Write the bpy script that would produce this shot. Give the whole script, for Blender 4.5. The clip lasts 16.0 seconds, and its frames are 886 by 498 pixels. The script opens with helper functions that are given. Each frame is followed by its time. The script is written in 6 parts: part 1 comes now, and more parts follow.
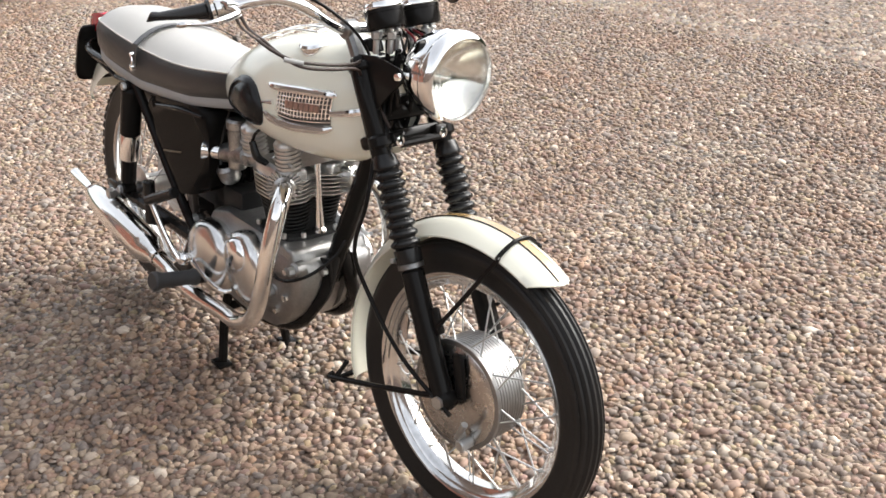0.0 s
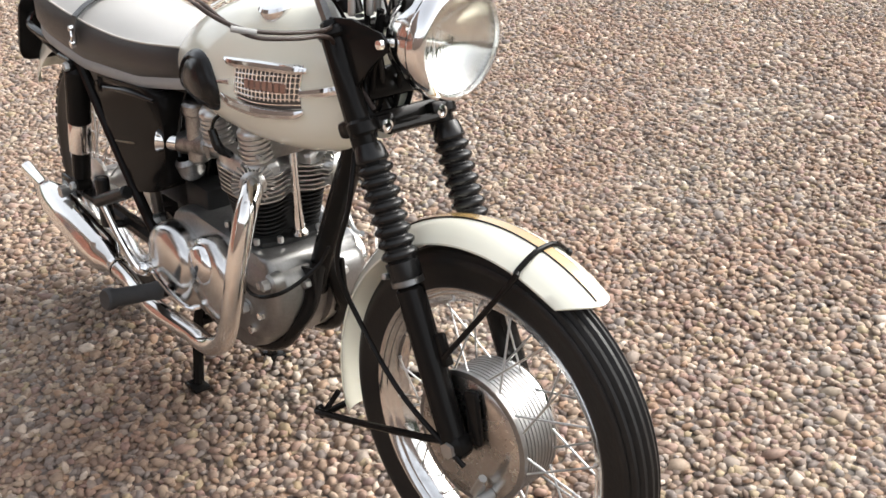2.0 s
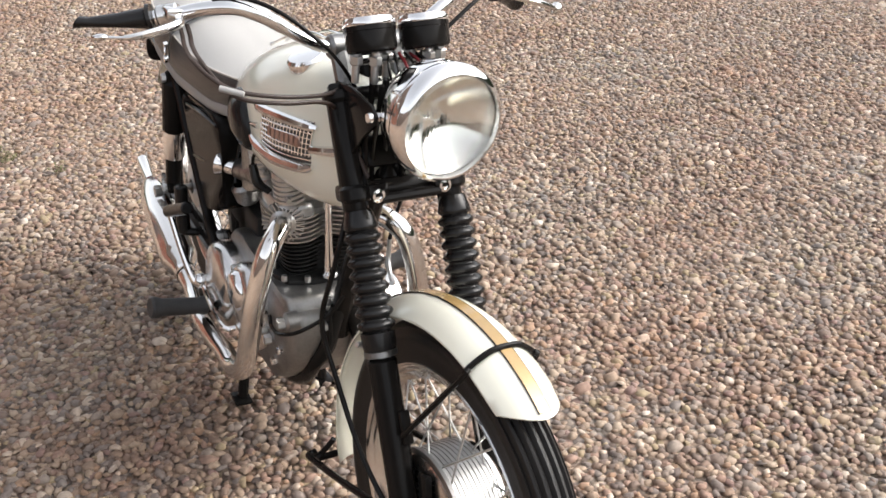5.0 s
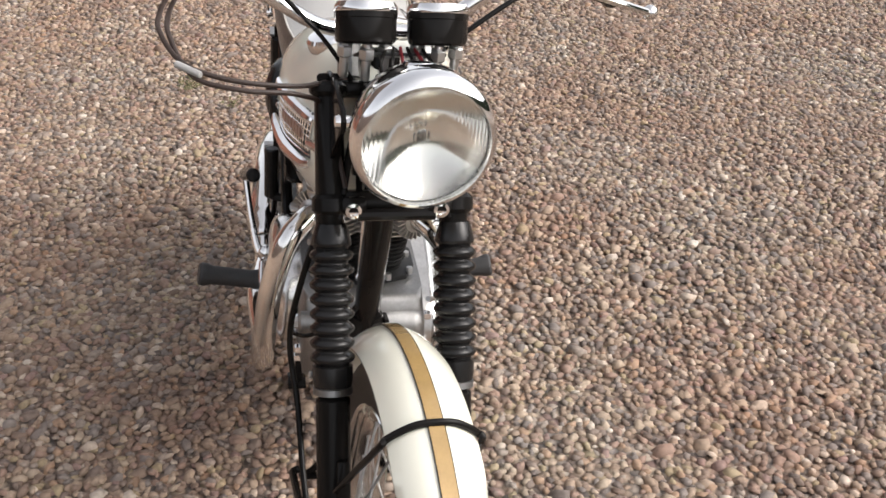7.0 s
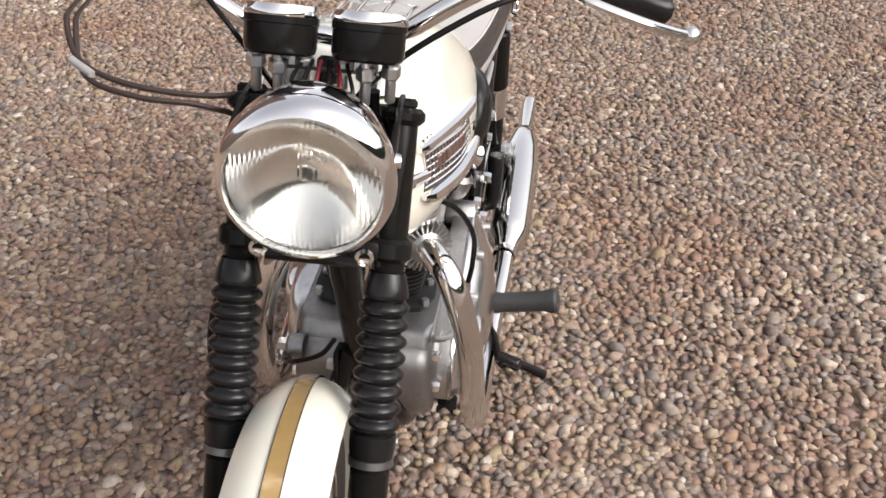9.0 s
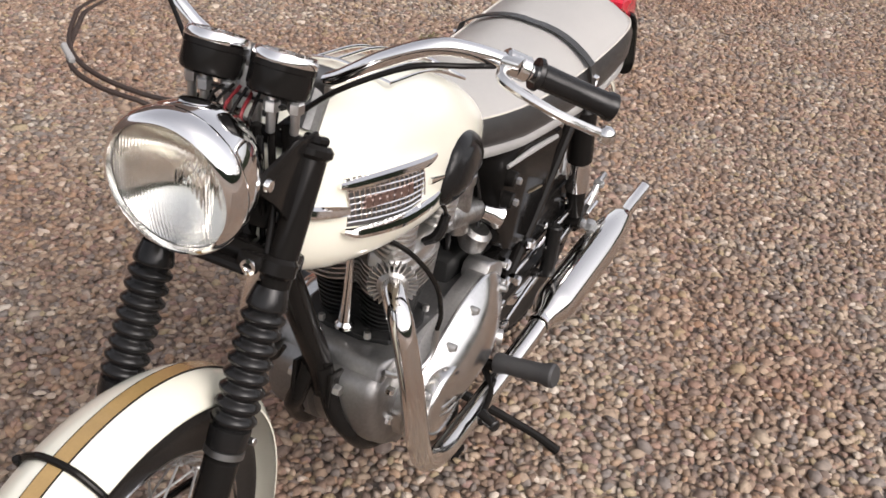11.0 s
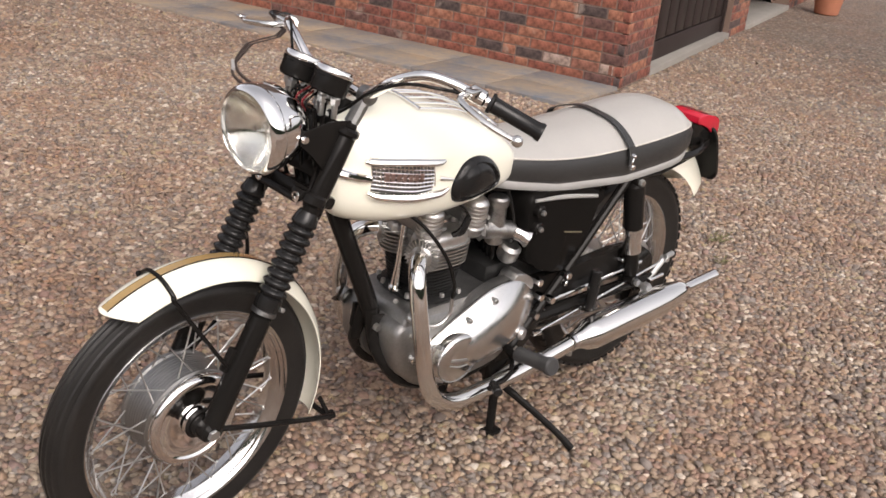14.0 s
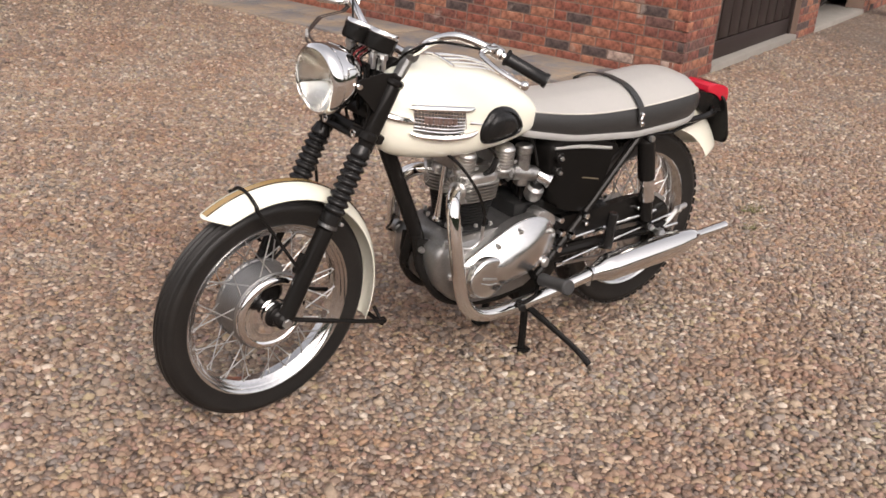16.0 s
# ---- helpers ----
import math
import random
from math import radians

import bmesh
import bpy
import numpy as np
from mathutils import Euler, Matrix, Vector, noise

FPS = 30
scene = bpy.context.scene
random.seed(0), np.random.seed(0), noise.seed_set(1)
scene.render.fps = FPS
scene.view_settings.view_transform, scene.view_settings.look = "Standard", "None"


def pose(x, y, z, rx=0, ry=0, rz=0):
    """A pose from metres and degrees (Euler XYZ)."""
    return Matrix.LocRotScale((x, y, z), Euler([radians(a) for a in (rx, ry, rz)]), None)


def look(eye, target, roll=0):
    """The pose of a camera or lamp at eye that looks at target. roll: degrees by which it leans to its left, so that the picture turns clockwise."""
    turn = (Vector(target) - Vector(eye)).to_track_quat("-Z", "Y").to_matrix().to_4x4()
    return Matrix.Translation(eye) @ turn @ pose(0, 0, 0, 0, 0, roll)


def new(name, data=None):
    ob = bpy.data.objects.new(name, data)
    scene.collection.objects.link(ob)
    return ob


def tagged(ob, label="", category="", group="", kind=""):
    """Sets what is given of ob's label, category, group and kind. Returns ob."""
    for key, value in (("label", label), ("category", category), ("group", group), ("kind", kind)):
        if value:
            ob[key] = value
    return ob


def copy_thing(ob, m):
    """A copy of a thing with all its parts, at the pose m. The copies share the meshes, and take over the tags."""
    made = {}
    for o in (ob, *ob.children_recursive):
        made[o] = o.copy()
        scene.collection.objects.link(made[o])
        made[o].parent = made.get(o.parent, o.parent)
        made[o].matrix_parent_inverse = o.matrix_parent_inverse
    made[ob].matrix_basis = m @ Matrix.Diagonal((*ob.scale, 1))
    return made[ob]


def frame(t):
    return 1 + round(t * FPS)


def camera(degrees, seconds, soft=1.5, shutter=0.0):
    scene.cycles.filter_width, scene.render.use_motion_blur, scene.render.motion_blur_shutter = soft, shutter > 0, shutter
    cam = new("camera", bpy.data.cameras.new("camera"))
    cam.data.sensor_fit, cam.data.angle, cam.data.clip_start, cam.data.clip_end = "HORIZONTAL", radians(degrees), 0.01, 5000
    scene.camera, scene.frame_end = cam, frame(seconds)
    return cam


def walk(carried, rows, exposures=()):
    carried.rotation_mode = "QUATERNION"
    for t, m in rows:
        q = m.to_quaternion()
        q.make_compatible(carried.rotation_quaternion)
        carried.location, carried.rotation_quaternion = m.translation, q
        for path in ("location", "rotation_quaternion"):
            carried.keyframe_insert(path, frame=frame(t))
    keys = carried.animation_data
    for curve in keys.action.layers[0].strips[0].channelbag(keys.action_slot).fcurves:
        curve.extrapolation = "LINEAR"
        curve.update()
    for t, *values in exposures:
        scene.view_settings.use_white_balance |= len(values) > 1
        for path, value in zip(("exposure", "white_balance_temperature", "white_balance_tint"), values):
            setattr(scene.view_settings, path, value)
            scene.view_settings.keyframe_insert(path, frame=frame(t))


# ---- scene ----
cam = camera(46.3, 16.0, soft=1.6)
PATH = [
    (0, (1.354, -1.167, 1.471), (-0.045, -0.02, 0.619), -1.1),
    (0.5, (1.215, -1.078, 1.398), (-0.172, 0.09, 0.555), -1.4),
    (1, (1.109, -1.008, 1.374), (-0.292, 0.132, 0.514), -2.1),
    (1.5, (1.055, -0.971, 1.371), (-0.338, 0.175, 0.506), -3.0),
    (2, (1.048, -0.89, 1.364), (-0.345, 0.211, 0.443), -3.8),
    (2.5, (1.127, -0.804, 1.394), (-0.333, 0.224, 0.493), -2.2),
    (3, (1.364, -0.79, 1.497), (-0.185, 0.105, 0.602), -3.1),
    (3.2, (1.366, -0.763, 1.493), (-0.182, 0.117, 0.582), -2.5),
    (5.3, (1.15, -0.465, 1.453), (-0.484, 0.24, 0.54), -0.7),
    (5.5, (1.149, -0.398, 1.456), (-0.517, 0.236, 0.551), 0.1),
    (6, (1.152, -0.245, 1.444), (-0.553, 0.198, 0.496), 0.3),
    (6.5, (1.112, -0.162, 1.435), (-0.601, 0.199, 0.469), -0.7),
    (7, (1.02, -0.079, 1.429), (-0.697, 0.19, 0.438), 0.6),
    (7.5, (0.935, -0.014, 1.432), (-0.775, 0.212, 0.419), -0.1),
    (8, (0.871, 0.105, 1.422), (-0.842, 0.11, 0.39), -0.6),
    (8.5, (0.826, 0.25, 1.413), (-0.867, 0.064, 0.364), 0.9),
    (9, (0.762, 0.34, 1.398), (-0.925, 0.088, 0.354), -0.9),
    (9.5, (0.633, 0.411, 1.395), (-1.06, 0.072, 0.385), 0.6),
    (9.7, (0.598, 0.444, 1.399), (-1.068, 0.022, 0.376), -0.0),
    (11.8, (0.764, 1.043, 1.457), (-0.737, 0.063, 0.57), 5.0),
    (12, (0.772, 1.099, 1.458), (-0.699, 0.052, 0.597), 4.4),
    (12.5, (0.741, 1.286, 1.462), (-0.651, 0.093, 0.663), 7.1),
    (13, (0.77, 1.465, 1.475), (-0.547, 0.178, 0.694), 5.9),
    (13.5, (0.882, 1.597, 1.469), (-0.439, 0.296, 0.72), 6.0),
    (14, (0.959, 1.723, 1.479), (-0.343, 0.393, 0.748), 6.1),
    (14.5, (0.976, 1.877, 1.479), (-0.264, 0.486, 0.754), 6.6),
    (15, (1.009, 2.043, 1.478), (-0.15, 0.592, 0.735), 8.0),
    (15.5, (1.085, 2.136, 1.48), (-0.066, 0.657, 0.781), 6.1),
    (16, (1.217, 2.246, 1.48), (0.04, 0.797, 0.759), 4.8),
]
walk(cam, [(t, look(eye, target, roll)) for t, eye, target, roll in PATH],
     [(0, 1.18, 6500, 9), (3, 1.17, 6500, 9), (5.5, 0.90, 6550, 11), (7, 0.68, 6600, 12), (9, 0.58, 6600, 14), (12.5, 0.37, 6700, 15), (16, 0.45, 6900, 16)])

# ---- world, sun, exposure ----
world = bpy.data.worlds.new("sky")
scene.world = world
world.use_nodes = True
wn = world.node_tree
sky = wn.nodes.new("ShaderNodeTexSky")
sky.sky_type = "NISHITA"
sky.sun_disc = False
sky.sun_elevation = radians(40)
sky.sun_rotation = radians(20)
sky.air_density, sky.dust_density, sky.ozone_density = 1.0, 4.0, 1.0
grey = wn.nodes.new("ShaderNodeHueSaturation")
grey.inputs["Saturation"].default_value = 0.25
wn.links.new(sky.outputs[0], grey.inputs["Color"])
wn.links.new(grey.outputs[0], wn.nodes["Background"].inputs[0])
wn.nodes["Background"].inputs[1].default_value = 0.190
sun = new("sun", bpy.data.lights.new("sun", "SUN"))
sun.data.energy, sun.data.angle, sun.data.color = 0.70, radians(45), (1.0, 0.96, 0.9)
sun.matrix_world = look((2.2, 6, 5.4), (0, 0, 0))

# ---- materials ----


def mat(name, color, rough=0.5, metal=0.0, var=0.0, scale=20.0, color2=None, bump=0.0, bump_scale=None, coat=0.0,
        trans=0.0, ior=1.45, rvar=0.0, spec=0.5):
    m = bpy.data.materials.new(name)
    m.use_nodes = True
    nt = m.node_tree
    b = nt.nodes["Principled BSDF"]
    b.inputs["Base Color"].default_value = (*color, 1)
    b.inputs["Roughness"].default_value = rough
    b.inputs["Metallic"].default_value = metal
    b.inputs["Coat Weight"].default_value = coat
    b.inputs["Coat Roughness"].default_value = 0.05
    b.inputs["Specular IOR Level"].default_value = spec
    b.inputs["Transmission Weight"].default_value = trans
    b.inputs["IOR"].default_value = ior
    if var or rvar:
        tc = nt.nodes.new("ShaderNodeTexCoord")
        n1 = nt.nodes.new("ShaderNodeTexNoise")
        n1.inputs["Scale"].default_value, n1.inputs["Detail"].default_value = scale, 6
        nt.links.new(tc.outputs["Object"], n1.inputs["Vector"])
        n2 = nt.nodes.new("ShaderNodeTexNoise")
        n2.inputs["Scale"].default_value, n2.inputs["Detail"].default_value = scale * 9, 3
        nt.links.new(tc.outputs["Object"], n2.inputs["Vector"])
        add = nt.nodes.new("ShaderNodeMath")
        add.operation = "MULTIPLY_ADD"
        add.inputs[1].default_value = 0.45
        nt.links.new(n2.outputs["Fac"], add.inputs[0])
        nt.links.new(n1.outputs["Fac"], add.inputs[2])
        ramp = nt.nodes.new("ShaderNodeMapRange")
        ramp.inputs[1].default_value, ramp.inputs[2].default_value = 0.5, 0.95
        nt.links.new(add.outputs[0], ramp.inputs[0])
        if var:
            mix = nt.nodes.new("ShaderNodeMix")
            mix.data_type = "RGBA"
            c2 = color2 or tuple(c * 0.6 for c in color)
            mix.inputs[6].default_value, mix.inputs[7].default_value = (*color, 1), (*c2, 1)
            k = nt.nodes.new("ShaderNodeMath")
            k.operation = "MULTIPLY"
            k.inputs[1].default_value = var
            nt.links.new(ramp.outputs[0], k.inputs[0])
            nt.links.new(k.outputs[0], mix.inputs[0])
            nt.links.new(mix.outputs[2], b.inputs["Base Color"])
        if rvar:
            k = nt.nodes.new("ShaderNodeMath")
            k.operation = "MULTIPLY_ADD"
            k.inputs[1].default_value, k.inputs[2].default_value = rvar, rough
            nt.links.new(ramp.outputs[0], k.inputs[0])
            nt.links.new(k.outputs[0], b.inputs["Roughness"])
    if bump:
        tc = nt.nodes.new("ShaderNodeTexCoord")
        n3 = nt.nodes.new("ShaderNodeTexNoise")
        n3.inputs["Scale"].default_value, n3.inputs["Detail"].default_value = bump_scale or scale * 4, 4
        nt.links.new(tc.outputs["Object"], n3.inputs["Vector"])
        bp = nt.nodes.new("ShaderNodeBump")
        bp.inputs["Strength"].default_value, bp.inputs["Distance"].default_value = bump, 0.002
        nt.links.new(n3.outputs["Fac"], bp.inputs["Height"])
        nt.links.new(bp.outputs[0], b.inputs["Normal"])
    return m


def random_ramp(m, source, stops, strength_noise=0.3, noise_scale=60, bump=0.0, pale=None):
    """Colour by a random number per island or object, with a noise over it."""
    nt = m.node_tree
    b = nt.nodes["Principled BSDF"]
    if source == "island":
        g = nt.nodes.new("ShaderNodeNewGeometry")
        out = g.outputs["Random Per Island"]
    else:
        g = nt.nodes.new("ShaderNodeObjectInfo")
        out = g.outputs["Random"]
    ramp = nt.nodes.new("ShaderNodeValToRGB")
    ramp.color_ramp.interpolation = "CONSTANT"
    els = ramp.color_ramp.elements
    while len(els) < len(stops):
        els.new(0.5)
    for e, (p, c) in zip(els, stops):
        e.position = p
        e.color = (*c, 1)
    nt.links.new(out, ramp.inputs[0])
    tc = nt.nodes.new("ShaderNodeTexCoord")
    n = nt.nodes.new("ShaderNodeTexNoise")
    n.inputs["Scale"].default_value, n.inputs["Detail"].default_value = noise_scale, 5
    nt.links.new(tc.outputs["Object"], n.inputs["Vector"])
    mr = nt.nodes.new("ShaderNodeMapRange")
    mr.inputs[1].default_value, mr.inputs[2].default_value = 0.3, 0.7
    mr.inputs[3].default_value, mr.inputs[4].default_value = 1 - strength_noise, 1 + strength_noise
    nt.links.new(n.outputs["Fac"], mr.inputs[0])
    sc = nt.nodes.new("ShaderNodeVectorMath")
    sc.operation = "SCALE"
    nt.links.new(ramp.outputs[0], sc.inputs[0])
    nt.links.new(mr.outputs[0], sc.inputs["Scale"])
    nt.links.new(sc.outputs[0], b.inputs["Base Color"])
    if pale:
        geo_n = nt.nodes.new("ShaderNodeNewGeometry")
        pn = nt.nodes.new("ShaderNodeTexNoise")
        pn.inputs["Scale"].default_value, pn.inputs["Detail"].default_value = 4.5, 8
        nt.links.new(geo_n.outputs["Position"], pn.inputs["Vector"])
        pm = nt.nodes.new("ShaderNodeMapRange")
        pm.inputs[1].default_value, pm.inputs[2].default_value, pm.inputs[4].default_value = 0.62, 0.72, 0.75
        nt.links.new(pn.outputs["Fac"], pm.inputs[0])
        mx = nt.nodes.new("ShaderNodeMix")
        mx.data_type = "RGBA"
        mx.inputs[7].default_value = (*pale, 1)
        nt.links.new(pm.outputs[0], mx.inputs[0])
        nt.links.new(sc.outputs[0], mx.inputs[6])
        nt.links.new(mx.outputs[2], b.inputs["Base Color"])
    if bump:
        bp = nt.nodes.new("ShaderNodeBump")
        bp.inputs["Strength"].default_value, bp.inputs["Distance"].default_value = bump, 0.003
        nt.links.new(n.outputs["Fac"], bp.inputs["Height"])
        nt.links.new(bp.outputs[0], b.inputs["Normal"])
    return m


IVORY = mat("ivory_paint", (0.80, 0.785, 0.67), 0.22, var=0.12, scale=6, color2=(0.75, 0.73, 0.60), coat=0.8)
GOLD = mat("gold_paint", (0.42, 0.275, 0.11), 0.25, metal=0.2, var=0.4, scale=30, coat=0.9)
BLACK = mat("black_enamel", (0.010, 0.0092, 0.0086), 0.10, var=0.5, scale=15, color2=(0.013, 0.012, 0.0112), spec=0.13, rvar=0.08)
PANELBLACK = mat("panel_black", (0.007, 0.0065, 0.006), 0.10, var=0.5, scale=12, color2=(0.011, 0.010, 0.0095), spec=0.04, rvar=0.06)
BLACKFLAT = mat("black_engine_paint", (0.014, 0.014, 0.0138), 0.4, var=0.5, scale=30, color2=(0.022, 0.022, 0.022), spec=0.25)
RUBBER = mat("rubber", (0.010, 0.010, 0.010), 0.22, var=0.6, scale=20, color2=(0.016, 0.015, 0.0145), bump=0.1, bump_scale=300, spec=0.34)
TYRE = mat("tyre_rubber", (0.011, 0.0103, 0.0098), 0.42, var=0.7, scale=12, color2=(0.021, 0.019, 0.0175), bump=0.25, bump_scale=250, spec=0.35)
GREYRUBBER = mat("grey_rubber", (0.032, 0.032, 0.033), 0.55, var=0.5, scale=25, color2=(0.055, 0.054, 0.053), bump=0.2, bump_scale=300)
CHROME = mat("chrome", (0.90, 0.89, 0.88), 0.04, metal=1.0, rvar=0.08, scale=8)
RIMCHROME = mat("rim_chrome", (0.74, 0.73, 0.72), 0.09, metal=1.0, var=0.5, scale=60, color2=(0.5, 0.49, 0.48), rvar=0.1)
PIPECHROME = mat("exhaust_chrome", (0.88, 0.86, 0.83), 0.06, metal=1.0, rvar=0.1, scale=10)
ALLOY = mat("cast_alloy", (0.68, 0.67, 0.65), 0.30, metal=1.0, var=0.8, scale=22, color2=(0.44, 0.43, 0.42), bump=0.2, bump_scale=180, rvar=0.18)
HUBALLOY = mat("hub_alloy", (0.30, 0.297, 0.293), 0.36, metal=1.0, var=0.7, scale=18, color2=(0.26, 0.255, 0.25), rvar=0.15)
PLATEALLOY = mat("brake_plate_alloy", (0.58, 0.55, 0.52), 0.20, metal=1.0, var=0.7, scale=16, color2=(0.42, 0.39, 0.36), rvar=0.12)
CASTING = mat("dull_casting", (0.34, 0.336, 0.328), 0.36, metal=0.95, var=0.7, scale=16, color2=(0.22, 0.216, 0.212), bump=0.2, bump_scale=220, rvar=0.15)
COVERALLOY = mat("buffed_cover_alloy", (0.76, 0.75, 0.735), 0.15, metal=1.0, var=0.5, scale=14, color2=(0.62, 0.61, 0.59), rvar=0.12)
CARBCAST = mat("carburettor_casting", (0.52, 0.515, 0.50), 0.30, metal=1.0, var=1.0, scale=35, color2=(0.20, 0.195, 0.19), bump=0.35, bump_scale=150, rvar=0.2)
DULLSTEEL = mat("dull_steel", (0.28, 0.28, 0.275), 0.35, metal=1.0, var=0.6, scale=40, color2=(0.16, 0.16, 0.16), rvar=0.2)
POLISHED = mat("polished_alloy", (0.82, 0.81, 0.79), 0.12, metal=1.0, var=0.2, scale=9, rvar=0.08)
ZINC = mat("zinc_steel", (0.55, 0.55, 0.54), 0.3, metal=1.0, rvar=0.2, scale=30)
SEATTOP = mat("grey_vinyl", (0.40, 0.387, 0.365), 0.32, var=0.3, scale=8, color2=(0.32, 0.31, 0.292), bump=0.3, bump_scale=400)
SEATSIDE = mat("black_vinyl", (0.030, 0.030, 0.030), 0.28, var=0.4, scale=10, color2=(0.035, 0.034, 0.033), bump=0.5, bump_scale=350)
TRIM = mat("grey_trim", (0.33, 0.325, 0.315), 0.45, var=0.2, scale=30)
PIPING = mat("pale_piping", (0.55, 0.52, 0.47), 0.5, var=0.2, scale=40)
REDLENS = mat("red_lens", (0.50, 0.010, 0.03), 0.12, var=0.3, scale=20, coat=0.6)
SILVER = mat("reflector_silver", (0.90, 0.89, 0.87), 0.11, metal=1.0)
GLASS = mat("lamp_glass", (0.96, 0.97, 0.95), 0.03, trans=1.0, ior=1.3)
LENS = mat("fluted_lens_glass", (0.95, 0.95, 0.92), 0.05, trans=1.0, ior=1.35, rvar=0.02, scale=12)
BADGERED = mat("badge_centre", (0.42, 0.30, 0.27), 0.3, metal=0.9, var=0.3, scale=60)
BADGEBACK = mat("badge_shadow_plate", (0.10, 0.095, 0.09), 0.4, metal=0.5, var=0.4, scale=40)
WIRERED = mat("red_wire", (0.16, 0.012, 0.016), 0.45, var=0.4, scale=60)
WIREBROWN = mat("brown_cable", (0.035, 0.022, 0.017), 0.5, var=0.3, scale=40)
CREAMDIAL = mat("dial", (0.02, 0.02, 0.02), 0.4)
GOLDTRANSFER = mat("gold_transfer", (0.20, 0.165, 0.11), 0.35, metal=0.3)

# ---- mesh helpers ----


def link_mesh(name, bm, material, smooth=35):
    bmesh.ops.recalc_face_normals(bm, faces=bm.faces)
    me = bpy.data.meshes.new(name)
    bm.to_mesh(me)
    bm.free()
    me.materials.append(material)
    me.polygons.foreach_set("use_smooth", [True] * len(me.polygons))
    me.set_sharp_from_angle(angle=radians(smooth))
    return me


def part(name, bm, material, parent, label="", smooth=35):
    ob = new(name, link_mesh(name, bm, material, smooth))
    ob.parent = parent
    return tagged(ob, label) if label else ob


def spline(points, n=8):
    """Catmull-Rom through the points, n steps a span."""
    p = [Vector(q) for q in points]
    p = [p[0] * 2 - p[1], *p, p[-1] * 2 - p[-2]]
    out = []
    for i in range(1, len(p) - 2):
        for k in range(n):
            t = k / n
            a, b, c, d = p[i - 1:i + 3]
            out.append(0.5 * ((2 * b) + (c - a) * t + (2 * a - 5 * b + 4 * c - d) * t * t + (3 * b - a - 3 * c + d) * t ** 3))
    out.append(p[-2].copy())
    return out


def ring_skin(bm, rings, closed=True, caps=True):
    vs = [[bm.verts.new(v) for v in r] for r in rings]
    for a, b in zip(vs, vs[1:]):
        n = len(a)
        for i in range(n if closed else n - 1):
            bm.faces.new((a[i], a[(i + 1) % n], b[(i + 1) % n], b[i]))
    if caps and closed:
        bm.faces.new(vs[0][::-1])
        bm.faces.new(vs[-1])
    return bm


def tube(points, r, n=8, segs=10, bm=None, smooth_path=True):
    """A tube along the points; r is a number, or one number for each point."""
    bm = bm or bmesh.new()
    pts = spline(points, n) if smooth_path and len(points) > 2 else [Vector(p) for p in points]
    if isinstance(r, (list, tuple)):
        x = np.linspace(0, len(r) - 1, len(pts))
        rs = np.interp(x, range(len(r)), r)
    else:
        rs = [r] * len(pts)
    tan = [(pts[min(i + 1, len(pts) - 1)] - pts[max(i - 1, 0)]).normalized() for i in range(len(pts))]
    u = tan[0].orthogonal().normalized()
    rings = []
    for p, t, rr in zip(pts, tan, rs):
        u = (u - t * u.dot(t)).normalized()
        w = t.cross(u)
        rings.append([p + (u * math.cos(a) + w * math.sin(a)) * float(rr) for a in (2 * math.pi * k / segs for k in range(segs))])
    return ring_skin(bm, rings)


def lathe(profile, origin, axis, segs=32, bm=None, closed=False):
    """Turns (radius, along) pairs round the axis through origin."""
    bm = bm or bmesh.new()
    axis = Vector(axis).normalized()
    u = axis.orthogonal().normalized()
    w = axis.cross(u)
    origin = Vector(origin)
    rings = []
    for k in range(segs):
        a = 2 * math.pi * k / segs
        d = u * math.cos(a) + w * math.sin(a)
        rings.append([bm.verts.new(origin + axis * h + d * max(r, 1e-5)) for r, h in profile])
    n = len(profile)
    for k in range(segs):
        a, b = rings[k], rings[(k + 1) % segs]
        for i in range(n if closed else n - 1):
            j = (i + 1) % n
            bm.faces.new((a[i], b[i], b[j], a[j]))
    bmesh.ops.remove_doubles(bm, verts=bm.verts, dist=1e-4 * 0.3)
    return bm


def rod(a, b, r, r2=None, segs=12, bm=None):
    a, b = Vector(a), Vector(b)
    length = (b - a).length
    r2 = r if r2 is None else r2
    e = min(r, r2) * 0.2
    return lathe([(0, 0), (r - e, 0), (r, e), (r2, length - e), (r2 - e, length), (0, length)], a, b - a, segs, bm)


def slab(outline, y0, y1, bevel=0.004, bm=None, plane="xz", steps=2):
    """An outline in one plane, given a thickness along the third axis, its rim rounded."""
    own = bmesh.new()

    def at(u, v, w):
        return {"xz": (u, w, v), "xy": (u, v, w), "yz": (w, u, v)}[plane]
    n = len(outline)
    lo = [own.verts.new(at(u, v, y0)) for u, v in outline]
    hi = [own.verts.new(at(u, v, y1)) for u, v in outline]
    own.faces.new(lo)
    own.faces.new(hi[::-1])
    for i in range(n):
        own.faces.new((lo[i], hi[i], hi[(i + 1) % n], lo[(i + 1) % n]))
    if bevel:
        rim = [e for e in own.edges if (e.verts[0] in hi) == (e.verts[1] in hi)]
        bmesh.ops.bevel(own, geom=rim, offset=bevel, segments=steps, affect="EDGES", profile=0.5)
    return merge(bm, own)


def merge(bm, own):
    if bm is None:
        return own
    me = bpy.data.meshes.new("tmp")
    own.to_mesh(me)
    own.free()
    bm.from_mesh(me)
    bpy.data.meshes.remove(me)
    return bm


